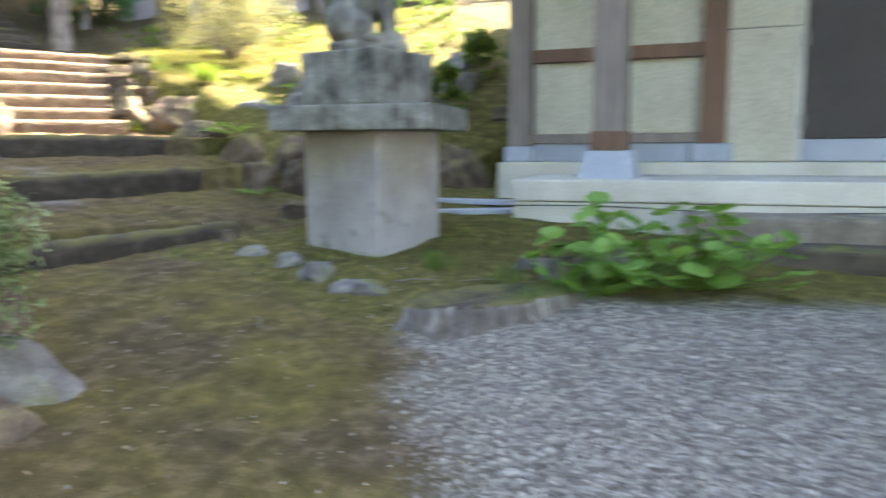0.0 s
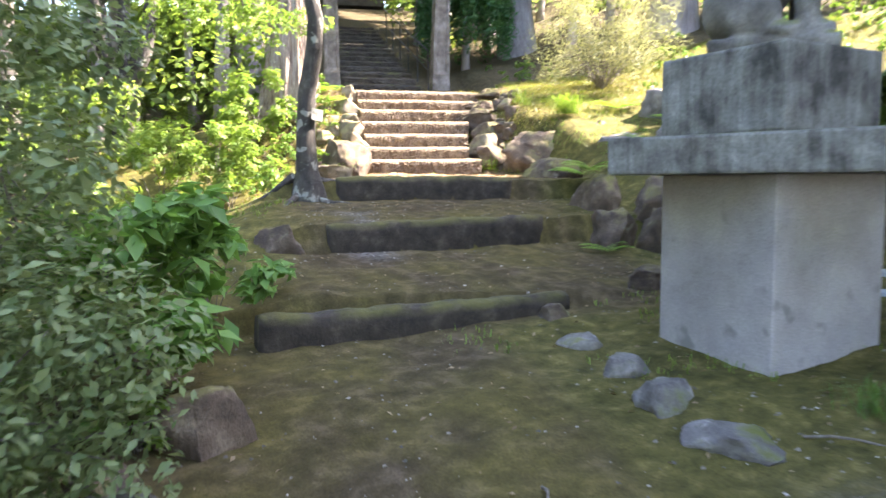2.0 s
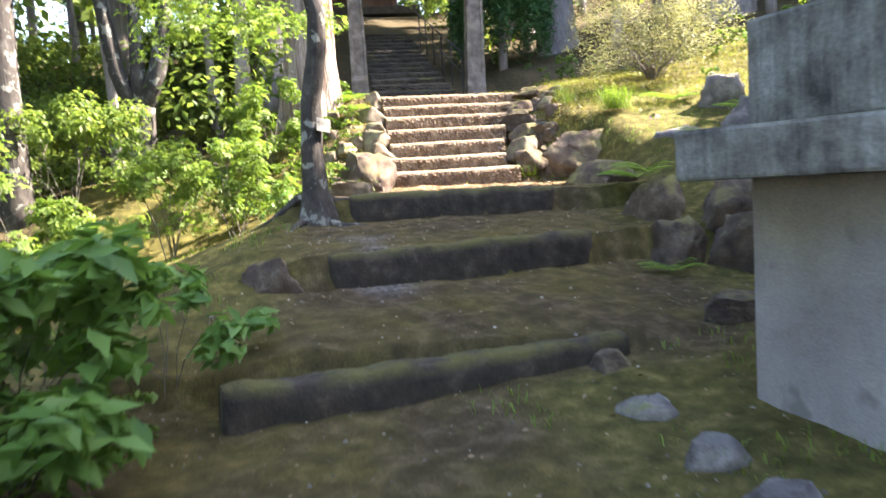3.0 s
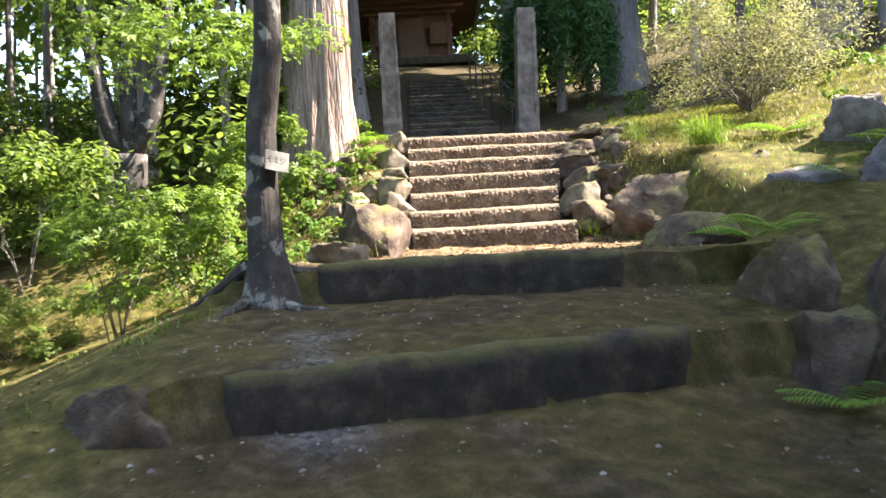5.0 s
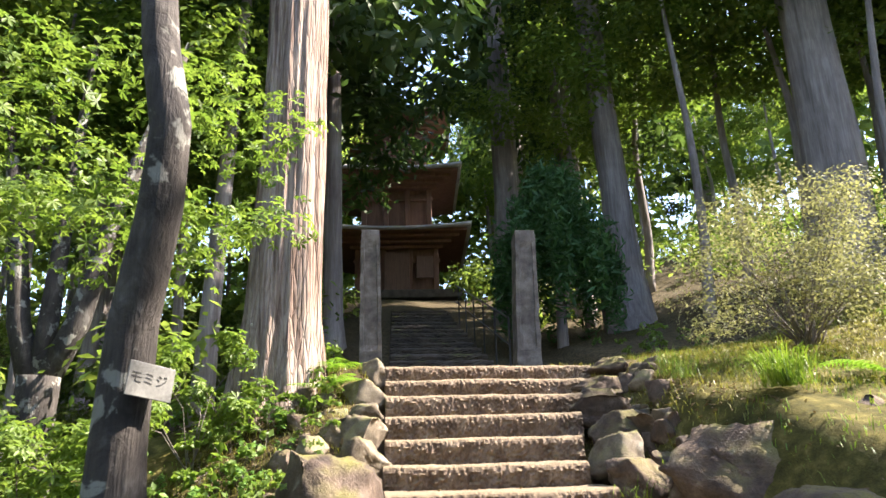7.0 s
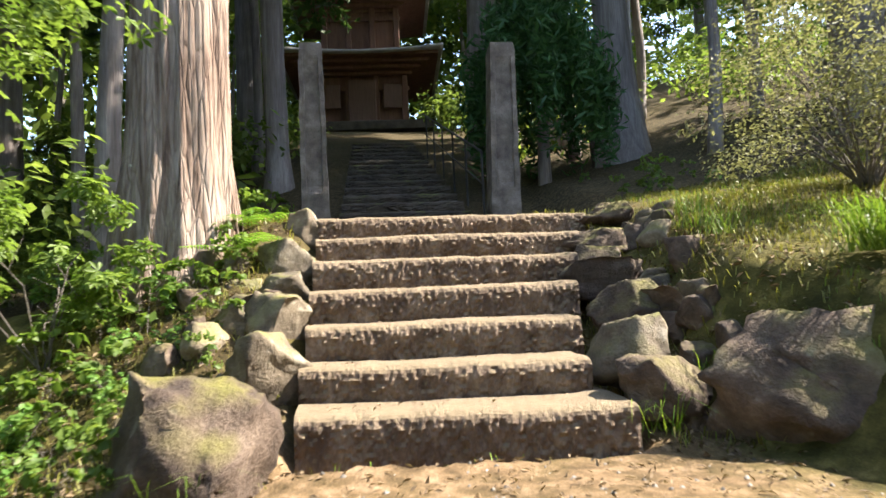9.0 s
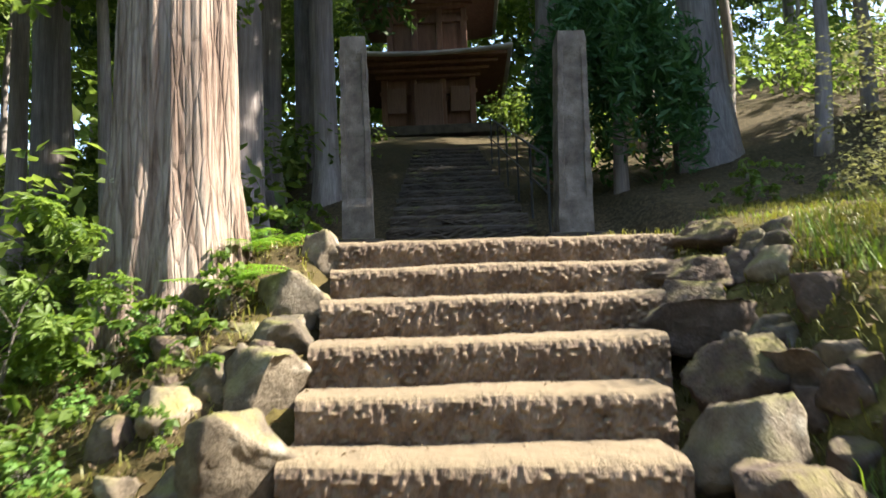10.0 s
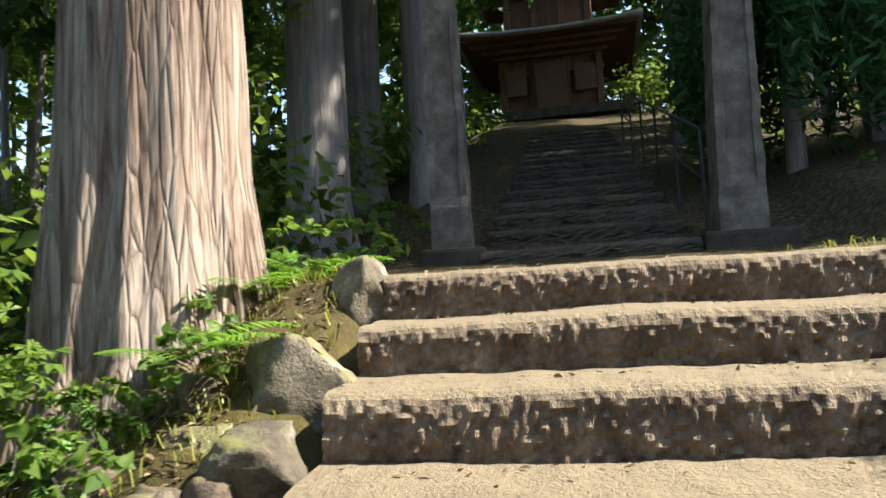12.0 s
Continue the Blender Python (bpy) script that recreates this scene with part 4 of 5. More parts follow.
# tall cedars crowding the far steps
for k, (u, d) in enumerate(((3.2, 15.2), (2.8, 18.5), (9.2, 19.6), (3.0, 22.5))):
    p = S(u, d)
    copy_thing(CEDAR_KINDS[k % 2], pose(p.x, p.y, float(height(p.x, p.y)) - 0.1, 0, 0, 70 * k))
# the two near u 15 are added to shade the right hillside
for k, (u, d, s) in enumerate(((9.8, 14.9, 0.85), (11.6, 16.8, 0.95), (8.8, 17.6, 0.85), (12.2, 13.4, 0.8), (11.0, 22.0, 1.0), (11.0, 20.0, 1.0), (3.4, 19.8, 0.9), (2.2, 14.2, 0.8), (13.8, 15.6, 0.9), (15.0, 14.1, 0.8), (14.6, 16.4, 0.85), (0.9, 12.6, 0.8), (-0.6, 11.0, 0.8))):
    p = S(u, d)
    copy_thing(TREE_KINDS[0 if k % 3 else 2], pose(p.x, p.y, float(height(p.x, p.y)) - 0.1, 0, 0, 77 * k) @ Matrix.Diagonal((s, s, s, 1)))
# forked tree and straight trunk on the bank
p = S(1.4, 12.0)
fork = tree("forked_tree", "dark forked tree on the bank above the shrubs", [(p.x, p.y, float(height(p.x, p.y)) - 0.2), (p.x, p.y, 1.6), (p.x + 0.03, p.y + 0.02, 2.5)], [0.26, 0.19, 0.20], M_MAPLE, broad_crown(95, (0, 0, 6.2), (2.4, 2.4, 1.8), 5000, 0.13, M_MAPLELEAF, 34), 0.12, 41, 20, 14)
for dx, dy, r in ((-0.35, -0.75, 0.11), (0.05, 0.1, 0.10), (0.45, 0.95, 0.12)):
    z0 = 2.35 - fork.location.z
    part("limb", tube(bmesh.new(), [(0, 0, z0 - 0.1), (dx * 0.3, dy * 0.3, z0 + 0.7), (dx * 0.5, dy * 0.5, z0 + 1.8), (dx * 1.1, dy * 1.1, z0 + 4.0)], [r * 1.1, r, r * 0.8, r * 0.3], 12, 0.08), M_MAPLE, fork, smooth_faces=True)
p = S(0.2, 10.6)
tree("woodland_tree", "straight dark trunk rising from the bank", [(p.x, p.y, float(height(p.x, p.y)) - 0.2), (p.x, p.y, 3), (p.x + 0.1, p.y + 0.2, 7)], [0.22, 0.15, 0.07], M_MAPLE, broad_crown(96, (0, 0, 6.8), (2.0, 2.0, 1.6), 4000, 0.13, M_MAPLELEAF, 30), 0.1, 42, 16, 14)
WEEP = cloud([((0.75 * math.cos(a) * r, 0.75 * math.sin(a) * r, 2.6 - 0.9 * r * r - 0.35 * j), (0.22, 0.22, 0.5), 1.0) for a in np.linspace(0, 6.28, 11)[:-1] for r in (0.35, 0.75, 1.1) for j in (0, 1, 2)], 130, np.random.default_rng(31), 0.1, -0.2)
tree("weeping_conifer", "weeping blue-green conifer behind the gate pillar", [(-10.45, 13.65, 3.1), (-10.43, 13.67, 4.4), (-10.4, 13.7, 6.0)], [0.10, 0.07, 0.03], M_CEDAR_FAR, leaves(WEEP[0] * np.array([1.05, 1.05, 1.1]) + np.array([0, 0, 0.15]), WEEP[1], 0.17, "crown", make_leaf("weeping_conifer_spray", (0.03, 0.095, 0.035), (0.09, 0.21, 0.075), 0.45), 0.25, 0.2, seed=32), 0.05, 33, 12, 10)
# dense evergreens added behind the hall to shade lower path, two for the slope
SHADE = tree("evergreen_tree", "dense dark evergreen added to block the sun", [(0, 0, -0.3), (0, 0, 3), (0.1, 0, 11)], [0.3, 0.22, 0.05], M_CEDAR_FAR, broad_crown(90, (0, 0, 7.2), (2.2, 2.2, 5.2), 17000, 0.26, M_CONIFER, 60), 0.1, 30, 16, 12, group="evergreens behind the hall")
for k, (x, y, s) in enumerate(((1.95, 14.5, 1.0), (3.9, 15.0, 1.3), (5.8, 14.8, 1.4), (7.8, 14.2, 1.45), (8.6, 11.2, 1.0), (8.8, 8.4, 0.95), (5.2, 18.4, 1.1), (9.4, 5.6, 0.9), (11.0, 13.0, 1.1), (8.6, 17.0, 1.1), (0.5, 15.0, 0.8), (-7.0, 20.4, 0.7), (-4.8, 20.2, 0.65))):
    m = pose(x, y, float(height(x, y)), 0, 0, x * 50) @ Matrix.Diagonal((s, s, s, 1))
    if k:
        copy_thing(SHADE, m)
    else:
        SHADE.matrix_world = m


# ---- undergrowth ----
def shrub(name, label, base, size, n, leaf, mat, seed, stems=6, lobes=0, category="shrub", group="", clumps=22, aspect=0.5, low=0.25, thick=0.006):
    """A shrub of forking stems under clumps of leaves."""
    rng = np.random.default_rng(seed)
    ob = tagged(new(name), label, category, group)
    ob.location = base
    blobs = []
    for i in range(clumps):
        a, rr = rng.uniform(0, 2 * np.pi), rng.uniform(0.15, 1) ** 0.6
        h = rng.uniform(low, 1.0)
        c = np.array([math.cos(a) * rr * size[0] * (0.55 + 0.45 * math.sin(math.pi * min(h, .9))), math.sin(a) * rr * size[1] * (0.55 + 0.45 * math.sin(math.pi * min(h, .9))), h * size[2]])
        k = rng.uniform(0.16, 0.30)
        blobs.append((c, np.array([size[0], size[1], size[2] * 0.5]) * k, k))
        if i < stems:
            e = Vector(c)
            mid = e * 0.5 + Vector((rng.uniform(-.08, .08), rng.uniform(-.08, .08), 0.12 * size[2]))
            bm = tube(bmesh.new(), [(rng.uniform(-.06, .06), rng.uniform(-.06, .06), -0.06), mid * 0.5, mid, e], [thick * size[2], 0.8 * thick * size[2], 0.6 * thick * size[2], 0.002], 6)
            for _ in range(3):
                f = mid.lerp(e, rng.uniform(0.1, 0.7))
                tube(bm, [f, f + Vector((rng.uniform(-.2, .2), rng.uniform(-.2, .2), rng.uniform(.05, .25))) * size[2] * 0.8], [0.4 * thick * size[2], 0.0015], 5)
            part("stem", bm, M_TWIG, ob)
    tot = sum(b[2] for b in blobs)
    p, nn = cloud(blobs, n / tot, rng, 0.25, 0.9)
    part("foliage", leaves(p, nn, leaf, "foliage", mat, aspect, 0.25, lobes, seed), None, ob)
    return ob


shrub("azalea_bush", "large dusty green azalea bush beside the path", at(-0.62, 3.02), (0.86, 0.84, 1.95), 30000, 0.040, M_SHRUB, 1, 20, clumps=90, low=0.04)
shrub("azalea_bush", "dense azalea bush with thin grey stems", at(-1.75, 2.85), (1.15, 1.15, 2.1), 24000, 0.05, M_SHRUB, 2, 14, clumps=70, low=0.05)
shrub("leafy_shrub", "fresh green broad-leaved shrub at the foot of the bank", at(-1.68, 4.0), (0.66, 0.6, 0.85), 1500, 0.13, M_FRESH, 3, 12, clumps=30, aspect=0.42)
shrub("leafy_shrub", "fresh green leafy shrub beside the lowest log", at(-2.38, 4.7), (0.42, 0.42, 0.5), 420, 0.11, M_FRESH, 4, 6, clumps=12, aspect=0.42)
shrub("azalea_bush", "pale yellow-green azalea bush on the sunny slope", at(-5.58, 12.15), (1.15, 1.15, 1.4), 16000, 0.034, M_PALELEAF, 5, 40, clumps=120, low=0.12)

M_BANKLEAF = make_leaf("bank_shrub_leaf", (0.05, 0.10, 0.02), (0.20, 0.27, 0.055), 0.5)
BANK = []
for k in range(3):
    BANK.append(shrub("bank_shrub", "sunlit green shrub on the falling bank", (0, 0, 0), (1.0, 1.0, 1.25), 5200, 0.066, (M_BANKLEAF, M_WOODLEAF, M_SHRUB)[k], 70 + k, 6, (5, 0, 0)[k], clumps=26, group="shrubs of the bank"))
rnd = random.Random(9)
n = 0
placed = []
while n < 64:
    u, d = rnd.uniform(-7, 3.2), rnd.uniform(4.4, 20)
    lim = np.interp(d, [4, 6, 9, 12, 20], [-0.1, 0.35, 1.7, 2.8, 3.0])
    if u > lim:
        continue
    p = S(u, d)
    if min((math.hypot(p.x - q.x, p.y - q.y) for q in placed), default=9) < 0.75:
        continue
    placed.append(p)
    s = rnd.uniform(0.6, 1.2)
    m = pose(p.x, p.y, float(height(p.x, p.y)) - 0.05, 0, 0, rnd.uniform(0, 360)) @ Matrix.Diagonal((s, s, s, 1))
    if n < 3:
        BANK[n].matrix_world = m
    else:
        copy_thing(rnd.choice(BANK), m)
    n += 1


# ---- rocks beside the steps ----
PALE_L, DARK_L, GREY_L = "pale lichened field stone edging the steps", "large dark brown mossy boulder", "grey weathered stone beside the path"
for k, (u, d, z, size, mat, label, rz) in enumerate((
    (4.67, 10.98, 2.37, (0.22, 0.18, 0.28), M_STONE, PALE_L, 20), (4.58, 10.52, 2.09, (0.33, 0.26, 0.30), M_STONE, PALE_L, 62),
    (4.38, 10.35, 1.90, (0.28, 0.22, 0.21), M_STONE, PALE_L, 75), (4.62, 10.12, 1.92, (0.25, 0.20, 0.16), M_STONE, PALE_L, 10),
    (4.58, 9.87, 1.74, (0.34, 0.27, 0.35), M_STONE, PALE_L, 62), (4.36, 9.95, 1.74, (0.24, 0.20, 0.20), M_STONE, PALE_L, 0),
    (4.20, 9.95, 1.66, (0.22, 0.17, 0.18), M_STONE, PALE_L, 30), (4.57, 9.42, 1.53, (0.36, 0.30, 0.36), M_STONE, PALE_L, 62),
    (4.34, 10.85, 2.18, (0.24, 0.2, 0.2), M_STONE, PALE_L, 5),
    (4.22, 7.75, 1.14, (0.36, 0.22, 0.18), M_STONE, "low smooth sunlit boulder on the path edge", 70))):
    rock(u, d, z, tuple(0.85 * e for e in size), k + 1, mat, label, rz, "edging stones", rough=1.4, flat=0.9, cuts=5)
rock(4.40, 8.60, 1.28, (0.56, 0.44, 0.42), 41, M_DARKROCK, "pitted brown boulder with mossy top at the steps", 50, "boulders", rough=1.9)
EDGE_L = "blocky brown stone edging the mossy slope"
for k, (u, d, z, size, mat, label, rz) in enumerate((
    (6.84, 10.95, 2.42, (0.43, 0.33, 0.19), M_DARKROCK, EDGE_L, 62), (6.64, 10.55, 2.18, (0.47, 0.35, 0.17), M_DARKROCK, EDGE_L, 66),
    (6.48, 10.28, 2.06, (0.33, 0.25, 0.15), M_DARKROCK, EDGE_L, 60), (6.45, 10.05, 1.93, (0.47, 0.36, 0.24), M_DARKROCK, EDGE_L, 64),
    (6.42, 9.65, 1.76, (0.42, 0.32, 0.30), M_DARKROCK, EDGE_L, 60), (6.24, 9.27, 1.56, (0.38, 0.30, 0.32), M_STONE, EDGE_L, 56),
    (6.70, 9.50, 1.66, (0.47, 0.34, 0.40), M_DARKROCK, EDGE_L, 66), (7.12, 9.48, 1.69, (0.56, 0.40, 0.32), M_STONE, EDGE_L, 64),
    (6.26, 8.97, 1.42, (0.39, 0.30, 0.28), M_DARKROCK, EDGE_L, 70), (7.58, 9.30, 1.76, (0.46, 0.36, 0.34), M_DARKROCK, EDGE_L, 60))):
    rock(u, d, z - 0.02, tuple(0.80 * e for e in size), 60 + k, mat, label, rz, "edging stones", rough=1.4, flat=0.9, cuts=5)
for k, (u, d, z, size, mat, rz) in enumerate((
    (6.84, 8.72, 1.42, (0.84, 0.46, 0.46), M_DARKROCK, 62), (7.50, 8.55, 1.52, (0.60, 0.45, 0.46), M_DARKROCK, 70),
    (6.50, 7.40, 1.14, (0.50, 0.36, 0.26), M_DARKROCK, 72), (7.55, 7.75, 1.32, (0.55, 0.4, 0.46), M_GREYROCK, 64), (8.2, 7.6, 1.50, (0.75, 0.55, 0.6), M_GREYROCK, 80),
    (8.3, 8.4, 1.95, (0.5, 0.4, 0.4), M_GREYROCK, 10), (7.10, 6.05, 0.80, (0.80, 0.5, 0.52), M_DARKROCK, 50), (6.45, 6.15, 0.86, (0.42, 0.34, 0.42), M_DARKROCK, 20), (7.9, 5.5, 0.60, (0.8, 0.6, 0.6), M_DARKROCK, 35),
    (8.9, 5.3, 0.60, (0.7, 0.6, 0.6), M_DARKROCK, 65), (6.30, 5.55, 0.62, (0.32, 0.28, 0.34), M_DARKROCK, 20), (6.05, 4.35, 0.34, (0.50, 0.22, 0.22), M_DARKROCK, 58), (6.60, 4.45, 0.42, (0.36, 0.28, 0.25), M_DARKROCK, 20),
    (6.75, 5.35, 0.60, (0.45, 0.4, 0.45), M_DARKROCK, 0), (3.58, 5.27, 0.60, (0.32, 0.22, 0.24), M_DARKROCK, 60), (9.5, 6.6, 1.3, (0.8, 0.6, 0.6), M_GREYROCK, 15), (9.3, 8.3, 2.1, (0.6, 0.45, 0.4), M_GREYROCK, 45), (10.4, 6.9, 1.75, (0.7, 0.5, 0.5), M_GREYROCK, 20), (11.2, 7.6, 2.2, (0.6, 0.5, 0.5), M_GREYROCK, 75), (10.6, 5.9, 1.2, (0.9, 0.6, 0.6), M_DARKROCK, 50), (11.8, 6.4, 1.6, (0.8, 0.6, 0.55), M_DARKROCK, 10), (9.9, 7.5, 1.95, (0.5, 0.4, 0.35), M_STONE, 30), (12.4, 7.3, 2.3, (0.6, 0.5, 0.4), M_STONE, 60))):
    rock(u, d, z, size, 90 + k, mat, DARK_L if mat is not M_GREYROCK else "grey boulder in the rockery slope", rz, "boulders", rough=1.7)
for k, (x, y, size, mat) in enumerate((
    (-0.84, 6.13, (0.19, 0.15, 0.11), M_GREYROCK), (-0.39, 5.91, (0.21, 0.17, 0.15), M_GREYROCK), (-0.06, 5.74, (0.23, 0.18, 0.16), M_GREYROCK), (0.29, 5.60, (0.34, 0.26, 0.09), M_GREYROCK), (-1.30, 6.42, (0.26, 0.16, 0.13), M_DARKROCK),
    (-0.24, 3.62, (0.36, 0.32, 0.40), M_GREYROCK), (-1.00, 4.10, (0.34, 0.26, 0.40), M_DARKROCK), (0.0, 3.30, (0.40, 0.34, 0.18), M_DARKROCK), (-0.80, 3.66, (0.26, 0.22, 0.15), M_DARKROCK),
    (1.53, 6.14, (0.34, 0.24, 0.28), M_GREYROCK), (1.71, 6.44, (0.28, 0.24, 0.28), M_GREYROCK), (1.21, 6.41, (0.2, 0.18, 0.15), M_GREYROCK))):
    p = at(x, y)
    u, d = un(x, y)
    rock(u, d, p.z + size[2] * 0.12, size, 130 + k, mat, GREY_L, 37 * k, "path stones", flat=0.8)


# small stones packed between the edging stones
CHIPS = [rock_mesh((0.14, 0.11, 0.10), 170 + k, (M_DARKROCK, M_STONE)[k % 2], rough=1.7, sub=3) for k in range(5)]
chips = random.Random(21)
for k in range(44):
    d = chips.uniform(8.9, 11.0)
    if k < 26:
        u = float(np.interp(d, [8.9, 9.5, 10.2, 11.0], [6.42, 6.42, 6.68, 7.0])) + chips.uniform(-0.08, 0.30)
    else:
        u = 4.45 - chips.uniform(-0.12, 0.45)
    p, s = S(u, d), chips.uniform(0.7, 1.5)
    m = Matrix.Translation(at(p.x, p.y, 0.03 * s)) @ pose(0, 0, 0, 0, 0, chips.uniform(0, 360)) @ Matrix.Diagonal((s, s, s, 1))
    thing("rock", CHIPS[k % 5], None, "small mossy stone packed between edging stones", "rock", "packing stones", m=m)


# ---- stump ----
def stump():
    """A broad low stump, cut flat, with ribbed grey bark and spreading roots."""
    bm = bmesh.new()
    n, rings = 84, []
    for h, f in ((-0.10, 1.16), (0.0, 1.08), (0.06, 1.03), (0.12, 1.0), (0.155, 0.97), (0.17, 0.92), (0.165, 0.6), (0.15, 0.25)):
        ring = []
        for k in range(n):
            a = 2 * math.pi * k / n
            rib = 1 + 0.035 * math.sin(a * 23 + 2 * math.sin(a * 3)) + 0.10 * noise.noise((math.cos(a) * 2.2, math.sin(a) * 2.2, 4)) + 0.05 * noise.noise((math.cos(a) * 8, math.sin(a) * 8, h * 12))
            ring.append(bm.verts.new((math.cos(a) * 0.58 * f * rib, math.sin(a) * 0.24 * f * rib, 0.62 * h + 0.02 * noise.noise((math.cos(a) * 3 * f, math.sin(a) * 3 * f, 1)))))
        rings.append(ring)
    for r0, r1 in zip(rings, rings[1:]):
        for k in range(n):
            bm.faces.new((r0[k], r0[(k + 1) % n], r1[(k + 1) % n], r1[k]))
    bm.faces.new(rings[-1])
    bm.normal_update()
    for f in bm.faces:
        f.material_index = 1 if f.normal.z > 0.75 else 0
    return bm


M_STUMP = make_bark("grey_rotting_bark", [(0.3, (0.03, 0.025, 0.022)), (0.5, (0.09, 0.078, 0.072)), (0.68, (0.26, 0.235, 0.225))], (22, 22, 2), 0.95, 0.8)
stump_thing = thing("tree_stump", stump(), M_STUMP, "broad low rotting stump with ribbed grey bark", "stump", smooth_faces=True, m=Matrix.Translation(at(1.28, 5.55, -0.02)) @ pose(0, 0, 0, 0, 0, 55) @ Matrix.Diagonal((1.05, 1.15, 1.0, 1)))
stump_thing.data.materials.append(M_LOG)


# ---- herbs, ferns and grass ----
def round_leaf_plant(x, y, n, spread_, seed):
    rng = np.random.default_rng(seed)
    ob = tagged(new("butterbur_plant"), "clump of round bright green leaves beside the stump", "plant")
    base = at(x, y)
    ob.location = base
    bm, stems = bmesh.new(), bmesh.new()
    for i in range(n):
        a, r = rng.uniform(0, 6.28), spread_ * rng.uniform(0.05, 1) ** 0.6
        c = Vector((math.cos(a) * r * 1.5, math.sin(a) * r, rng.uniform(0.06, 0.62) * (1.15 - 0.7 * r / spread_)))
        s = rng.uniform(0.045, 0.095)
        tilt = pose(*c, rng.uniform(-35, 35), rng.uniform(-35, 35), rng.uniform(0, 360))
        hub = bm.verts.new(tilt @ Vector((0, 0, -0.012)))
        rim = [bm.verts.new(tilt @ Vector((math.cos(t) * s * (1 - 0.35 * (k == 0)), math.sin(t) * s, 0.008 * math.cos(3 * t)))) for k, t in enumerate(np.linspace(0, 2 * math.pi, 11)[:-1])]
        for k in range(10):
            bm.faces.new((hub, rim[k], rim[(k + 1) % 10]))
        tube(stems, [(c.x * 0.35, c.y * 0.35, -0.02), (c.x * 0.8, c.y * 0.8, c.z * 0.6), c - Vector((0, 0, 0.012))], [0.004, 0.003, 0.002], 5)
    part("foliage", bm, M_FRESH, ob, "round scalloped leaves")
    part("stalk", stems, M_FRESH, ob)


M_GRASS_DARK = make_leaf("dark_sedge_blade", (0.03, 0.09, 0.012), (0.10, 0.20, 0.03), 0.35)
round_leaf_plant(2.13, 6.32, 130, 0.54, 1)
round_leaf_plant(1.71, 5.85, 30, 0.23, 2)


def blades(points, size, name, mat, seed, lean=0.5, wide=0.06):
    """Bent grass blades of two segments."""
    rng = np.random.default_rng(seed)
    n = len(points)
    a = rng.uniform(0, 2 * np.pi, n)
    out = np.stack([np.cos(a), np.sin(a), np.zeros(n)], 1)
    side = np.stack([-np.sin(a), np.cos(a), np.zeros(n)], 1)
    h = (size * rng.uniform(0.5, 1.3, n))[:, None]
    up = np.array([0, 0, 1.0])
    l = lean * rng.uniform(0.2, 1.2, (n, 1))
    w = h * wide
    b0, b1 = points - side * w, points + side * w
    m0 = points + up * h * 0.6 + out * h * l * 0.4
    v = np.stack([b0, b1, m0 + side * w * 0.8, m0 - side * w * 0.8, points + up * h * (0.95 - 0.5 * l) + out * h * l * 1.15], 1).reshape(-1, 3)
    k = np.arange(n)[:, None] * 5
    return raw(name, v, np.concatenate([k + [0, 1, 2], k + [0, 2, 3], k + [3, 2, 4]], 1).reshape(-1, 3), mat)


def tuft(x, y, n, size, mat, seed, label, spread_=0.1, dz=0.0):
    rng = np.random.default_rng(seed)
    pts = np.stack([rng.normal(0, spread_ * 0.5, n), rng.normal(0, spread_ * 0.5, n), np.zeros(n)], 1)
    ob = thing("grass_tuft", blades(pts, size, "grass_tuft", mat, seed, 1.15, 0.010), None, label, "grass", "grass tufts")
    ob.location = at(x, y, dz)


tuft(-4.66, 10.34, 320, 0.30, M_GRASS, 3, "bright arching grass tuft on the rock edge", 0.14, 0.05)
for k, (x, y) in enumerate(((1.65, 5.73), (1.45, 5.52), (1.19, 5.91), (0.64, 6.13), (2.0, 6.07))):
    tuft(x, y, 90, 0.17, M_GRASS_DARK, 20 + k, "small dark sedge tuft by the stump", 0.12, 0.02)
for k, (u, d) in enumerate(((7.15, 10.35), (7.0, 10.0), (6.55, 9.0), (6.95, 9.6), (7.3, 8.9), (4.4, 8.4), (3.9, 8.2), (6.2, 8.85), (8.2, 7.9), (8.8, 8.0), (8.7, 7.0))):
    p = S(u, d)
    tuft(p.x, p.y, 45, 0.20, M_GRASS, 40 + k, "thin green grass tuft among the stones", 0.12, 0.02)


def fern(base, n, size, seed, label="bright green fern among mossy stones", mat=None, aim=None):
    """Arching fronds with paired leaflets."""
    rng = np.random.default_rng(seed)
    vs, fs = [], []
    for i in range(n):
        a = (aim + rng.uniform(-0.9, 0.9)) if aim is not None else rng.uniform(0, 6.28)
        out, side = Vector((math.cos(a), math.sin(a), 0)), Vector((-math.sin(a), math.cos(a), 0))
        L, lift = size * rng.uniform(0.7, 1.1), rng.uniform(0.35, 0.9)
        m = 16
        for k in range(1, m):
            t = k / m
            c = out * L * t + Vector((0, 0, L * lift * (t - 0.75 * t * t)))
            w = L * 0.24 * math.sin(math.pi * min(1, t * 0.85 + 0.12)) ** 0.8
            for s in (-1, 1):
                j = len(vs)
                tip = c + side * s * w + out * w * 0.35 - Vector((0, 0, w * 0.25))
                vs += [c - out * L * 0.024, c + out * L * 0.024, tip + out * L * 0.006, tip - out * L * 0.006]
                fs.append((j, j + 1, j + 2, j + 3))
    ob = thing("fern", raw("fern", [tuple(v) for v in vs], fs, mat or M_FERN), None, label, "fern", "ferns")
    ob.location = base


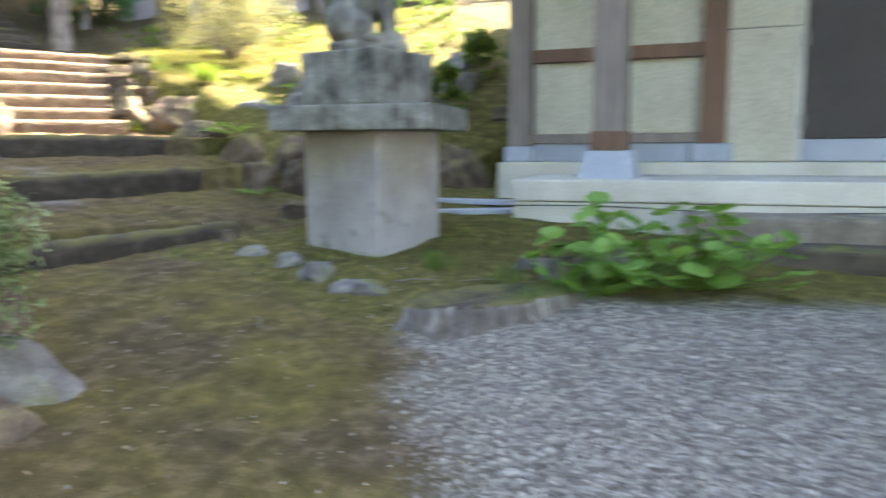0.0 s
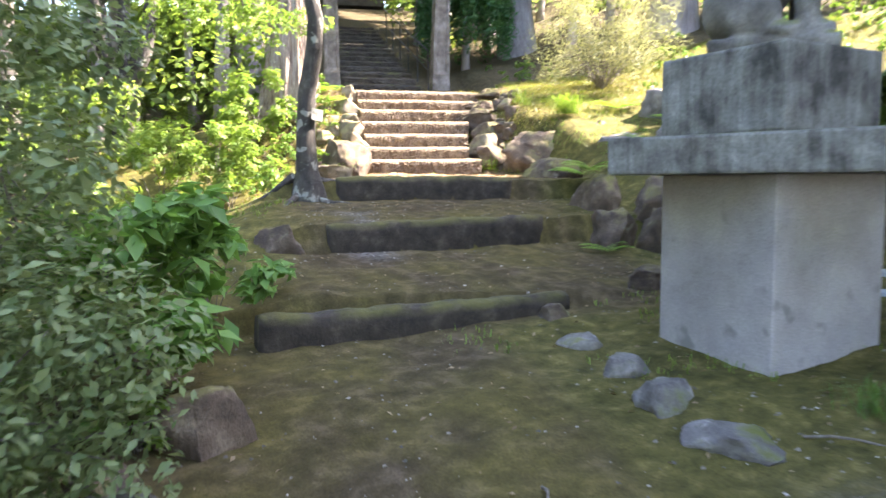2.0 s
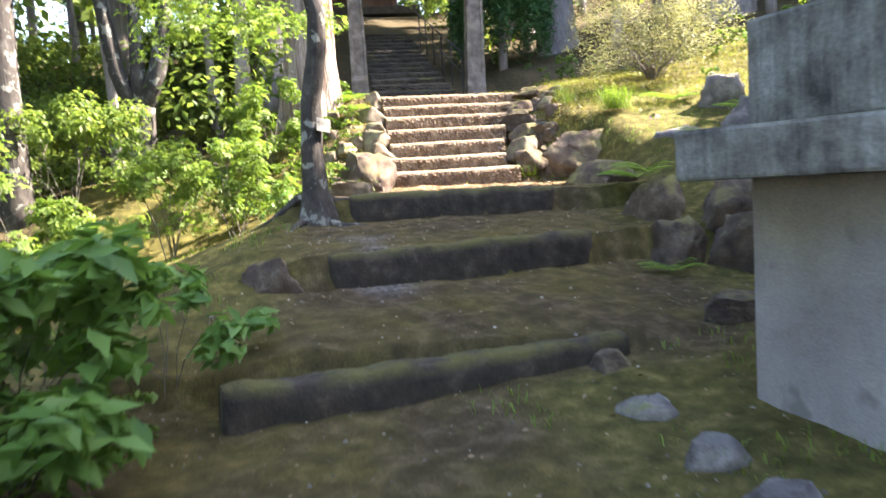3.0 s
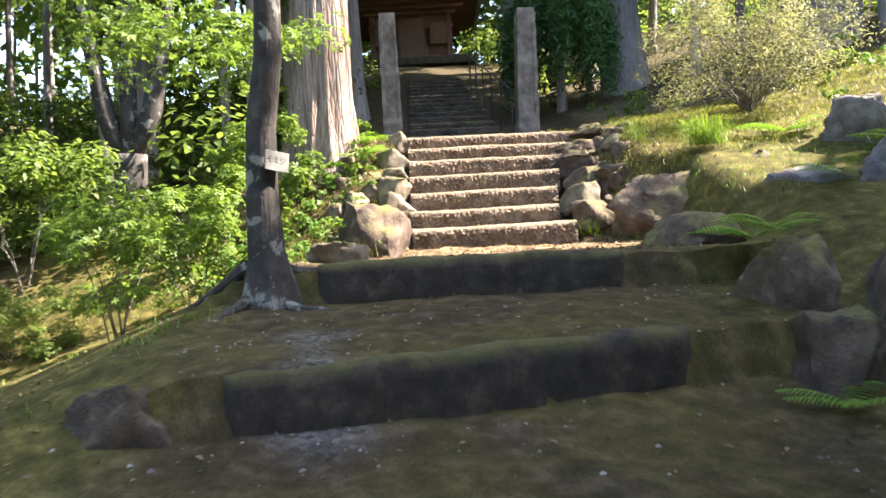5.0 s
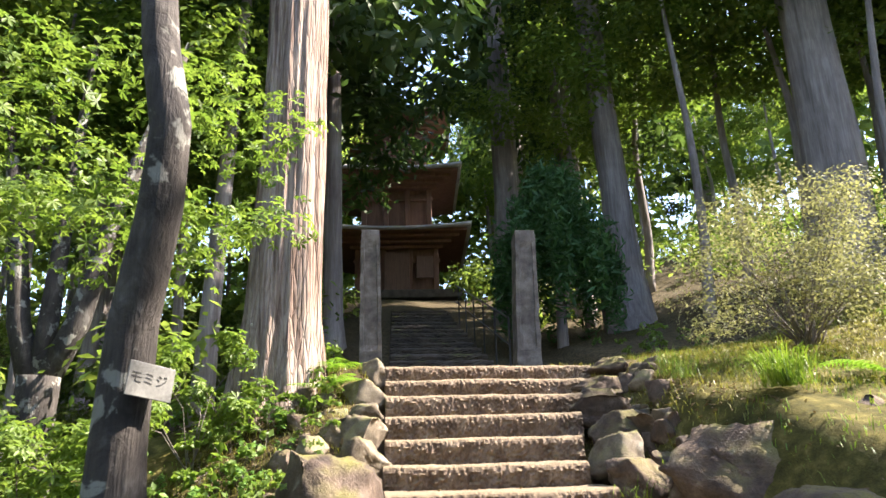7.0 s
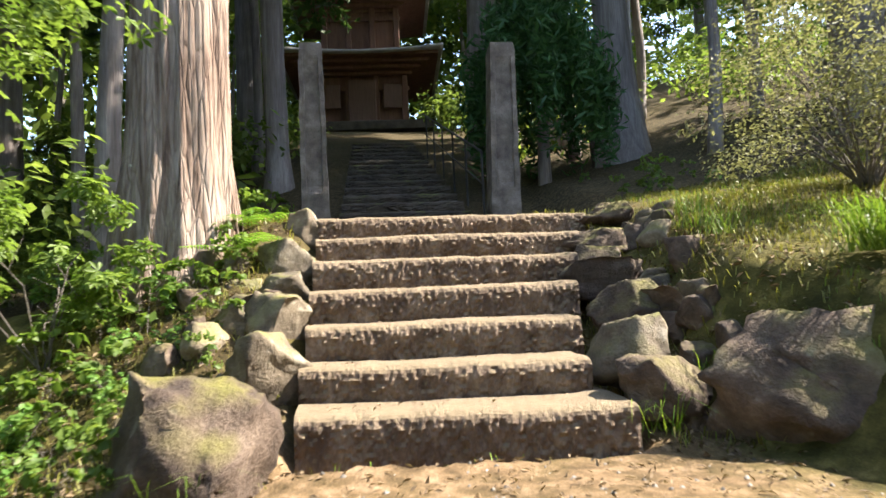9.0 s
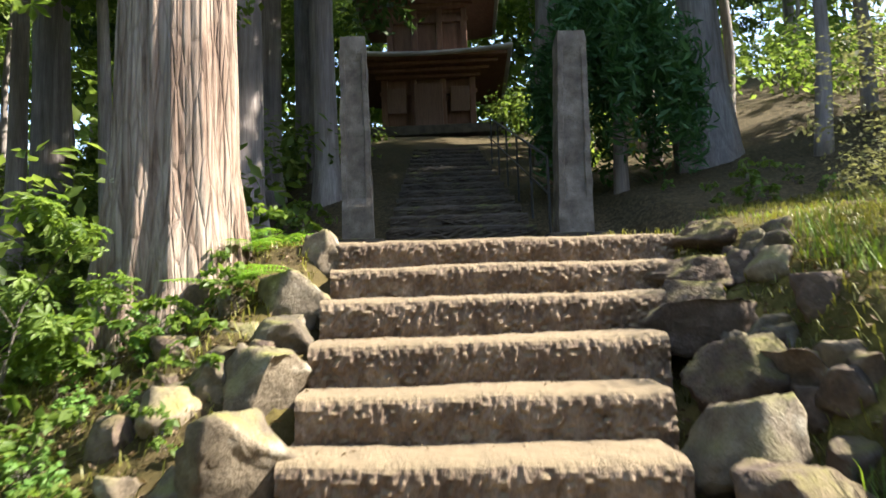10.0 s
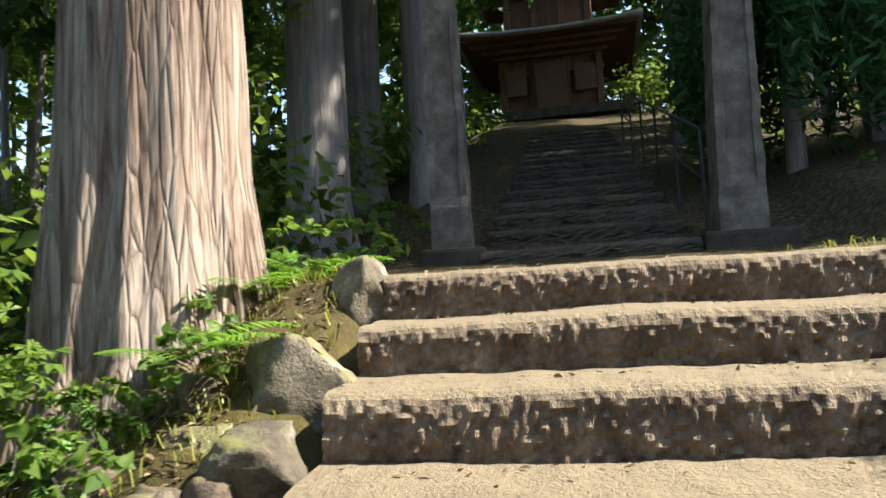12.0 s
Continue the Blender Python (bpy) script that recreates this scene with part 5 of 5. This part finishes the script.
for k, (u, d, dz, n, size) in enumerate(((4.28, 10.42, 0.16, 8, 0.34), (4.2, 10.95, 0.1, 7, 0.3), (6.5, 6.6, 0.25, 8, 0.36), (6.4, 6.2, 0.35, 7, 0.34), (7.9, 8.75, 0.05, 9, 0.4), (8.3, 7.9, 0.1, 8, 0.36), (7.5, 7.35, 0.1, 8, 0.34), (6.15, 5.25, 0.03, 6, 0.26), (4.3, 11.5, 0.0, 9, 0.45), (4.0, 11.9, 0.0, 9, 0.5), (3.7, 12.5, 0.0, 9, 0.5), (8.9, 6.9, 0.1, 8, 0.4), (7.3, 5.2, 0.1, 7, 0.3))):
    p = S(u, d)
    fern(at(p.x, p.y, dz), n, size, 200 + k)
fern(at(-1.38, 3.75, 0.02), 9, 0.4, 230, "reddish-stemmed fern under the azalea", M_FRESH)

# low leafy herbs beside the steps and under the cedar
HERB = [shrub("woodland_herb", "low sunlit leafy herb at the cedar's foot", (0, 0, 0), (0.22, 0.22, 0.26), 110, 0.06, (M_MAPLELEAF, M_FRESH)[k], 300 + k, 5, clumps=9, aspect=0.6, group="woodland herbs", category="plant", low=0.1) for k in range(2)]
rnd = random.Random(12)
for i in range(70):
    if i < 34:
        u, d = rnd.uniform(3.0, 4.25), rnd.uniform(8.0, 11.6)
    elif i < 52:
        u, d = rnd.uniform(7.3, 12.5), rnd.uniform(5.4, 9.0)
    elif i < 62:
        u, d = rnd.uniform(3.3, 4.5), rnd.uniform(11.3, 16)
    else:
        u, d = rnd.uniform(7.7, 8.9), rnd.uniform(12.4, 15)
    p = S(u, d)
    if math.hypot(p.x + 8.20, p.y - 8.34) < 0.5:
        continue
    s = rnd.uniform(0.6, 1.3)
    m = pose(p.x, p.y, float(height(p.x, p.y)) + (0.05 if i < 52 else 0), 0, 0, rnd.uniform(0, 360)) @ Matrix.Diagonal((s, s, s, 1))
    if i < 2:
        HERB[i].matrix_world = m
    else:
        copy_thing(HERB[i % 2], m)
# plants on the sunny slope behind the pedestal
for k in range(30):
    p, s = S(rnd.uniform(9.3, 13.5), rnd.uniform(8.0, 12.3)), rnd.uniform(0.8, 1.6)
    copy_thing(HERB[k % 2], Matrix.Translation(at(p.x, p.y, 0.0)) @ pose(0, 0, 0, 0, 0, 70 * k) @ Matrix.Diagonal((s, s, s, 1)))
# sunlit herbs on the rim beside the stone steps
for k in range(26):
    p, s = S(rnd.uniform(3.45, 4.35), rnd.uniform(8.9, 11.2)), rnd.uniform(0.45, 0.9)
    if math.hypot(p.x + 8.20, p.y - 8.34) > 0.5:
        copy_thing(HERB[k % 2], Matrix.Translation(at(p.x, p.y, 0.02)) @ pose(0, 0, 0, 0, 0, 50 * k) @ Matrix.Diagonal((s, s, s, 1)))
# dark low plants under the azalea
for k, (x, y, s) in enumerate(((-1.1, 3.9, 0.8), (-1.4, 4.05, 0.9), (-1.65, 4.0, 1.0), (-1.3, 3.5, 1.0), (-0.9, 3.35, 0.8), (-2.0, 3.75, 1.1), (-2.1, 4.45, 0.8), (-1.75, 3.6, 1.2))):
    copy_thing(HERB[k % 2], Matrix.Translation(at(x, y, -0.01)) @ pose(0, 0, 0, 0, 0, 60 * k) @ Matrix.Diagonal((s, s, s, 1)))
# maple saplings at the bank's rim
for k, (u, d, s) in enumerate(((9.6, 6.4, 0.5), (11.0, 6.9, 0.6), (3.05, 8.4, 0.8), (2.3, 8.8, 1.0), (3.3, 10.2, 0.8), (1.4, 7.2, 0.9))):
    p = S(u, d)
    shrub("maple_sapling", "bright young maple sapling on the bank", at(p.x, p.y), (0.75 * s, 0.75 * s, 1.25 * s), 900, 0.095, M_MAPLELEAF, 330 + k, 7, 5, "sapling", "maple saplings", 18)


M_MOSSGRASS = make_leaf("yellow_moss_grass", (0.10, 0.11, 0.02), (0.30, 0.29, 0.075), 0.4)


# ---- loose cover ----
def scatter(n, keep, seed, box_=(-9.5, 3.5, 1.5, 13.5)):
    rng = np.random.default_rng(seed)
    x, y = rng.uniform(box_[0], box_[1], n), rng.uniform(box_[2], box_[3], n)
    k = keep(x, y, rng)
    x, y = x[k], y[k]
    return np.stack([x, y, height(x, y)], 1), rng


def gravel_here(x, y, rng):
    return (x - (1.15 - 0.40 * (y - 4.7)) + rng.normal(0, 0.14, len(x)) > 0.05) & (y < 5.05 + 0.30 * x)


def pebbles(points, rng, size, name, mat):
    n = len(points)
    base = np.array([(1, 0, 0), (-0.5, 0.87, 0), (-0.5, -0.87, 0), (0.1, 0.1, 0.75), (0.45, 0.3, 0.55), (-0.4, -0.1, 0.5)])
    f = np.array([(0, 1, 4), (1, 3, 4), (0, 4, 3), (1, 5, 3), (1, 2, 5), (2, 3, 5), (2, 0, 3)])
    a = rng.uniform(0, 6.28, n)
    s = size * rng.uniform(0.45, 1.5, (n, 1, 1)) * rng.uniform(0.6, 1.2, (n, 1, 3))
    R = np.stack([np.stack([np.cos(a), -np.sin(a), 0 * a], 1), np.stack([np.sin(a), np.cos(a), 0 * a], 1), np.stack([0 * a, 0 * a, 1 + 0 * a], 1)], 1)
    v = np.einsum("nij,nkj->nki", R, base[None] * s) + points[:, None]
    return raw(name, v.reshape(-1, 3), (f[None] + 6 * np.arange(n)[:, None, None]).reshape(-1, 3), mat)


def make_pebble():
    m, nodes, links, bsdf = material("loose_gravel_stone")
    c = ramp(nodes, links, random_value(nodes, True), [(0.0, (0.055, 0.048, 0.039)), (0.5, (0.122, 0.108, 0.09)), (0.9, (0.215, 0.195, 0.165)), (1.0, (0.33, 0.305, 0.265))])
    c = mix(nodes, links, 0.4, c, ramp(nodes, links, noise_node(nodes, links, place(nodes, links), 120), [(0.3, (0.3, 0.3, 0.3)), (0.7, (0.75, 0.75, 0.75))]), "OVERLAY")
    links.new(c, bsdf.inputs["Base Color"])
    bsdf.inputs["Roughness"].default_value = 0.85
    return m


M_PEBBLE = make_pebble()
pts, rng = scatter(60000, gravel_here, 1, (0.3, 4.8, 1.5, 6.4))
thing("gravel", pebbles(pts, rng, 0.013, "gravel", M_PEBBLE), None, "loose grey crushed gravel of the court", "gravel", kind="stuff")


def path_here(x, y, rng):
    u, d = un(x, y)
    return (u > 3.0) & (u < 6.6) & (d > 0.0) & (d < 9.0) & (rng.uniform(0, 1, len(x)) < 0.25 + 0.6 * (waves(x, y, 1.1) > 0.3))


pts, rng = scatter(16000, path_here, 2)
thing("path_grit", pebbles(pts, rng, 0.010, "path_grit", M_PEBBLE), None, "scattered small grit on the earth path", "gravel", kind="stuff")


def litter_here(x, y, rng):
    u, d = un(x, y)
    return ((u > 1.6) & (u < 7.4) & (d > 0) & (d < 12.4)) & (rng.uniform(0, 1, len(x)) < np.where((u > 6) | (u < 3.4), 1.0, 0.45))


pts, rng = scatter(9000, litter_here, 3)
u_, d_ = un(pts[:, 0], pts[:, 1])
on_step = (u_ > 4.66) & (u_ < 6.8) & (d_ > 8.9) & (d_ < 11.2)
pts = pts[~on_step]
pts[:, 2] += 0.006
thing("leaf_litter", leaves(pts, np.tile([0, 0, 1.0], (len(pts), 1)) + rng.normal(0, 0.3, (len(pts), 3)), 0.024, "leaf_litter", M_BROWNLEAF, 0.5, 0.3, seed=4, vary=0.6), None, "dry brown fallen leaves and twigs", "leaf litter", kind="stuff")


def rim_here(x, y, rng):
    u, d = un(x, y)
    return ((u > 3.2) & (u < 4.66) & (d > 8.6) & (d < 11.6)) | ((u > 6.2) & (u < 7.1) & (d > 8.6) & (d < 11.2))


pts, rng = scatter(90000, rim_here, 33, (-10, -2, 5, 13))
pts[:, 2] += 0.008
thing("leaf_litter", leaves(pts[:4500], np.tile([0, 0, 1.0], (len(pts[:4500]), 1)) + rng.normal(0, 0.5, (len(pts[:4500]), 3)), 0.034, "leaf_litter", M_BROWNLEAF, 0.35, 0.3, seed=34, vary=0.6), None, "straw-coloured needles and leaves between edging stones", "leaf litter", kind="stuff")
thing("rim_grass", blades(pts[4500:9000], 0.06, "rim_grass", M_MOSSGRASS, 35, 1.0, 0.05), None, "short yellow-green grass between edging stones", "grass", kind="stuff")


def foot_here(x, y, rng):
    u, d = un(x, y)
    return (u > 4.1) & (u < 6.6) & (d > 6.95) & (d < 9.0)


pts, rng = scatter(30000, foot_here, 36, (-7, -2, 6, 11))
pts[:, 2] += 0.006
thing("leaf_litter", leaves(pts[:1500], np.tile([0, 0, 1.0], (len(pts[:1500]), 1)) + rng.normal(0, 0.4, (len(pts[:1500]), 3)), 0.03, "leaf_litter", M_BROWNLEAF, 0.3, 0.3, seed=37, vary=0.7), None, "dry straw and leaves on the sunny earth below the steps", "leaf litter", kind="stuff")
sx = np.random.default_rng(8)
rows = []
for i, (d, z) in enumerate(RISERS):
    n = 46
    uu = sx.uniform(LEFT_U[i], RIGHT_U[i], n)
    dd = d + 0.10 + 0.22 * sx.uniform(0, 1, n) ** 0.6
    rows.append(np.stack([uu * 0.442 - dd * 0.897, uu * 0.897 + dd * 0.442, np.full(n, z + 0.012)], 1))
pts = np.concatenate(rows)
thing("leaf_litter", leaves(pts, np.tile([0, 0, 1.0], (len(pts), 1)) + sx.normal(0, 0.35, (len(pts), 3)), 0.022, "leaf_litter", M_BROWNLEAF, 0.45, 0.3, seed=5, vary=0.7), None, "dry fallen bits on the stone treads", "leaf litter", kind="stuff")


def slope_here(x, y, rng):
    u, d = un(x, y)
    return (u > np.interp(d, [8, 9.2, 9.6, 10.9, 12.5], [7.4, 6.9, 6.75, 7.0, 7.2]) + 0.2) & (u < 13.5) & (d > 8.6) & (d < 12.6) & (waves(x, y, 2.4) > -0.55)


def grass_here(x, y, rng):
    u, d = un(x, y)
    slope = (u > 6.9) & (u < 12) & (d > 7.5) & (d < 12.5)
    bank = (u > 0.4) & (u < 3.9) & (d > 5.0) & (d < 11)
    near = (u > 4.4) & (u < 7.5) & (d > 2.6) & (d < 4.2) & (x < 1.0)
    edge = (u > 4.7) & (u < 6.4) & (d > 8.75) & (d < 8.95)
    return (slope & (waves(x, y, 1.6) > -0.1)) | (bank & (waves(x, y, 2.0) > 0.25)) | (near & (waves(x, y, 2.4) > 0.3)) | edge


pts, rng = scatter(170000, slope_here, 16, (-10, 1.0, 6.5, 18))
thing("slope_grass", blades(pts, 0.055, "slope_grass", M_MOSSGRASS, 17, 1.0, 0.045), None, "bright yellow-green grass covering the sunny slope", "grass", kind="stuff")
pts, rng = scatter(60000, grass_here, 6, (-10, 1.5, 3.5, 16))
thing("short_grass", blades(pts, 0.05, "short_grass", M_GRASS, 7, 0.8, 0.05), None, "short sparse grass on moss and slope", "grass", kind="stuff")

# twigs on the court's edge
for k, (x, y, rz, length) in enumerate(((0.5, 5.78, 25, 0.65), (0.09, 4.79, -30, 0.3), (1.31, 5.61, 85, 0.35))):
    bm = tube(bmesh.new(), [(t * length, 0.03 * math.sin(t * 5 + k), 0.012 + 0.01 * math.sin(t * 9)) for t in np.linspace(0, 1, 8)], [0.006, 0.006, 0.005, 0.005, 0.004, 0.004, 0.003, 0.002], 6)
    thing("twig", bm, M_TWIG, "thin dry fallen twig on the moss", "twig", "fallen twigs", m=Matrix.Translation(at(x, y)) @ pose(0, 0, 0, 0, 0, rz))


# dangling vine with pale seed tufts on the cedar
vine = tagged(new("hanging_vine"), "thin dry vine with pale seed tufts on the cedar", "vine")
vine.location = (-8.02, 8.0, 1.65)
part("stem", tube(bmesh.new(), [(0, 0, 0), (0.02, -0.01, 0.3), (-0.01, 0.0, 0.6), (0.0, 0.0, 0.95), (-0.03, 0.03, 1.1)], [0.004, 0.004, 0.003, 0.003, 0.002], 6), M_TWIG, vine)
M_TUFT = make_leaf("pale_seed_tuft", (0.5, 0.48, 0.4), (0.7, 0.68, 0.6), 0.3, 0.8)
for z, r in ((0.95, 0.022), (1.09, 0.014), (0.88, 0.012)):
    q, nn = cloud([((0, 0, z), (r, r, r * 0.8), 1.0)], 40, np.random.default_rng(int(z * 100)), 0.3, 0.4)
    part("seed_tuft", leaves(q, nn, 0.022, "seed_tuft", M_TUFT, 0.6, 0.2, seed=3), None, vine)
# roots of the maple
for k, (a, L) in enumerate(((-60, 0.45), (20, 0.5), (75, 0.4), (150, 0.4), (230, 0.35))):
    c = [(-4.42 + math.cos(radians(a + 14 * t)) * (0.07 + L * t), 6.43 + math.sin(radians(a + 14 * t)) * (0.07 + L * t)) for t in np.linspace(0, 1, 7)]
    bm = tube(bmesh.new(), [Vector((x, y, float(height(x, y)) + 0.05 * (1 - i / 6) ** 2 - 0.012)) for i, (x, y) in enumerate(c)], [0.05, 0.04, 0.03, 0.025, 0.02, 0.015, 0.008], 8)
    o = part("root", bm, M_MAPLE, maple)
    o.matrix_parent_inverse = Matrix.Translation(maple.location).inverted()


# ---- handrail of the far steps ----
rail = tagged(new("handrail"), "dark metal handrail along the far stone steps", "handrail")
line = [S(6.46 + 0.005 * i, 13.7 + 0.535 * i, 2.70 + 0.19 * i) for i in range(0, 12)]
part("top_rail", tube(bmesh.new(), [p + Vector((0, 0, 0.78)) for p in line], [0.014] * 12, 8), M_BLACK, rail)
part("middle_rail", tube(bmesh.new(), [p + Vector((0, 0, 0.42)) for p in line], [0.010] * 12, 8), M_BLACK, rail)
for p in line[::2]:
    part("post", tube(bmesh.new(), [p - Vector((0, 0, 0.25)), p + Vector((0, 0, 0.78))], [0.014, 0.014], 8), M_BLACK, rail)
# small pale notice on the far slope
p = S(11.6, 15.2)
notice = tagged(new("notice_board"), "small pale notice board on a post under trees", "sign")
notice.location = at(p.x, p.y)
part("post", box(bmesh.new(), (0.05, 0.05, 0.95), Matrix.Translation((0, 0, -0.2))), M_POST, notice)
part("board", box(bmesh.new(), (0.03, 0.24, 0.34), Matrix.Translation((0.04, 0, 0.45)), 0.004), M_SIGN, notice)

# ---- far woods ----
rng = np.random.default_rng(77)
ps = []
for _ in range(1500):
    a, r = rng.uniform(0, 2 * np.pi), rng.uniform(24, 46)
    ps.append((-5 + math.cos(a) * r, 9 + math.sin(a) * r))
ps = np.array(ps)
u_, d_ = un(ps[:, 0], ps[:, 1])
ok = np.hypot(ps[:, 0] + 25, ps[:, 1] - 20) > 5
ok &= ~((d_ > 6.6) & (d_ < 11.9) & (u_ > 9))
ps = ps[ok]
blobs = [((x, y, float(height(x, y)) + rng.uniform(0, 15)), (2.0, 2.0, 1.1), 1.0) for x, y in ps]
for _ in range(110):
    x, y = -25.5 - 5.5 + rng.normal(0, 3.0), 19.05 + 3.0 + rng.normal(0, 4.5)
    if math.hypot(x + 25.5, y - 19.05) > 4.6:
        blobs.append(((x, y, float(height(x, y)) + rng.uniform(0, 9)), (1.8, 1.8, 1.2), 1.0))
p, nn = cloud(blobs, 60, rng, 0.2, 0.6)
thing("far_woods", leaves(p, nn, 0.55, "far_woods", M_WOODLEAF, 0.6, 0.2, seed=78), None, "dense green woodland closing the valley", "woods", kind="stuff")
ps = rng.uniform(0, 1, (900, 2))
blobs = []
for a, b in ps:
    u, d = -20 + 46 * a, 12 + 26 * b
    if 4.0 < u < 7.6 and d < 30 or (4 < u < 13 and d < 17.5):
        continue
    q = S(u, d)
    if math.hypot(q.x + 25.5, q.y - 19.05) < 4:
        continue
    blobs.append(((q.x, q.y, float(height(q.x, q.y)) + rng.uniform(0.1, 1.1)), (0.8, 0.8, 0.45), 1.0))
p, nn = cloud(blobs, 90, rng, 0.2, 0.8)
thing("undergrowth", leaves(p, nn, 0.16, "undergrowth", M_WOODLEAF, 0.5, 0.2, seed=79), None, "dense dark undergrowth below the trees", "undergrowth", kind="stuff")
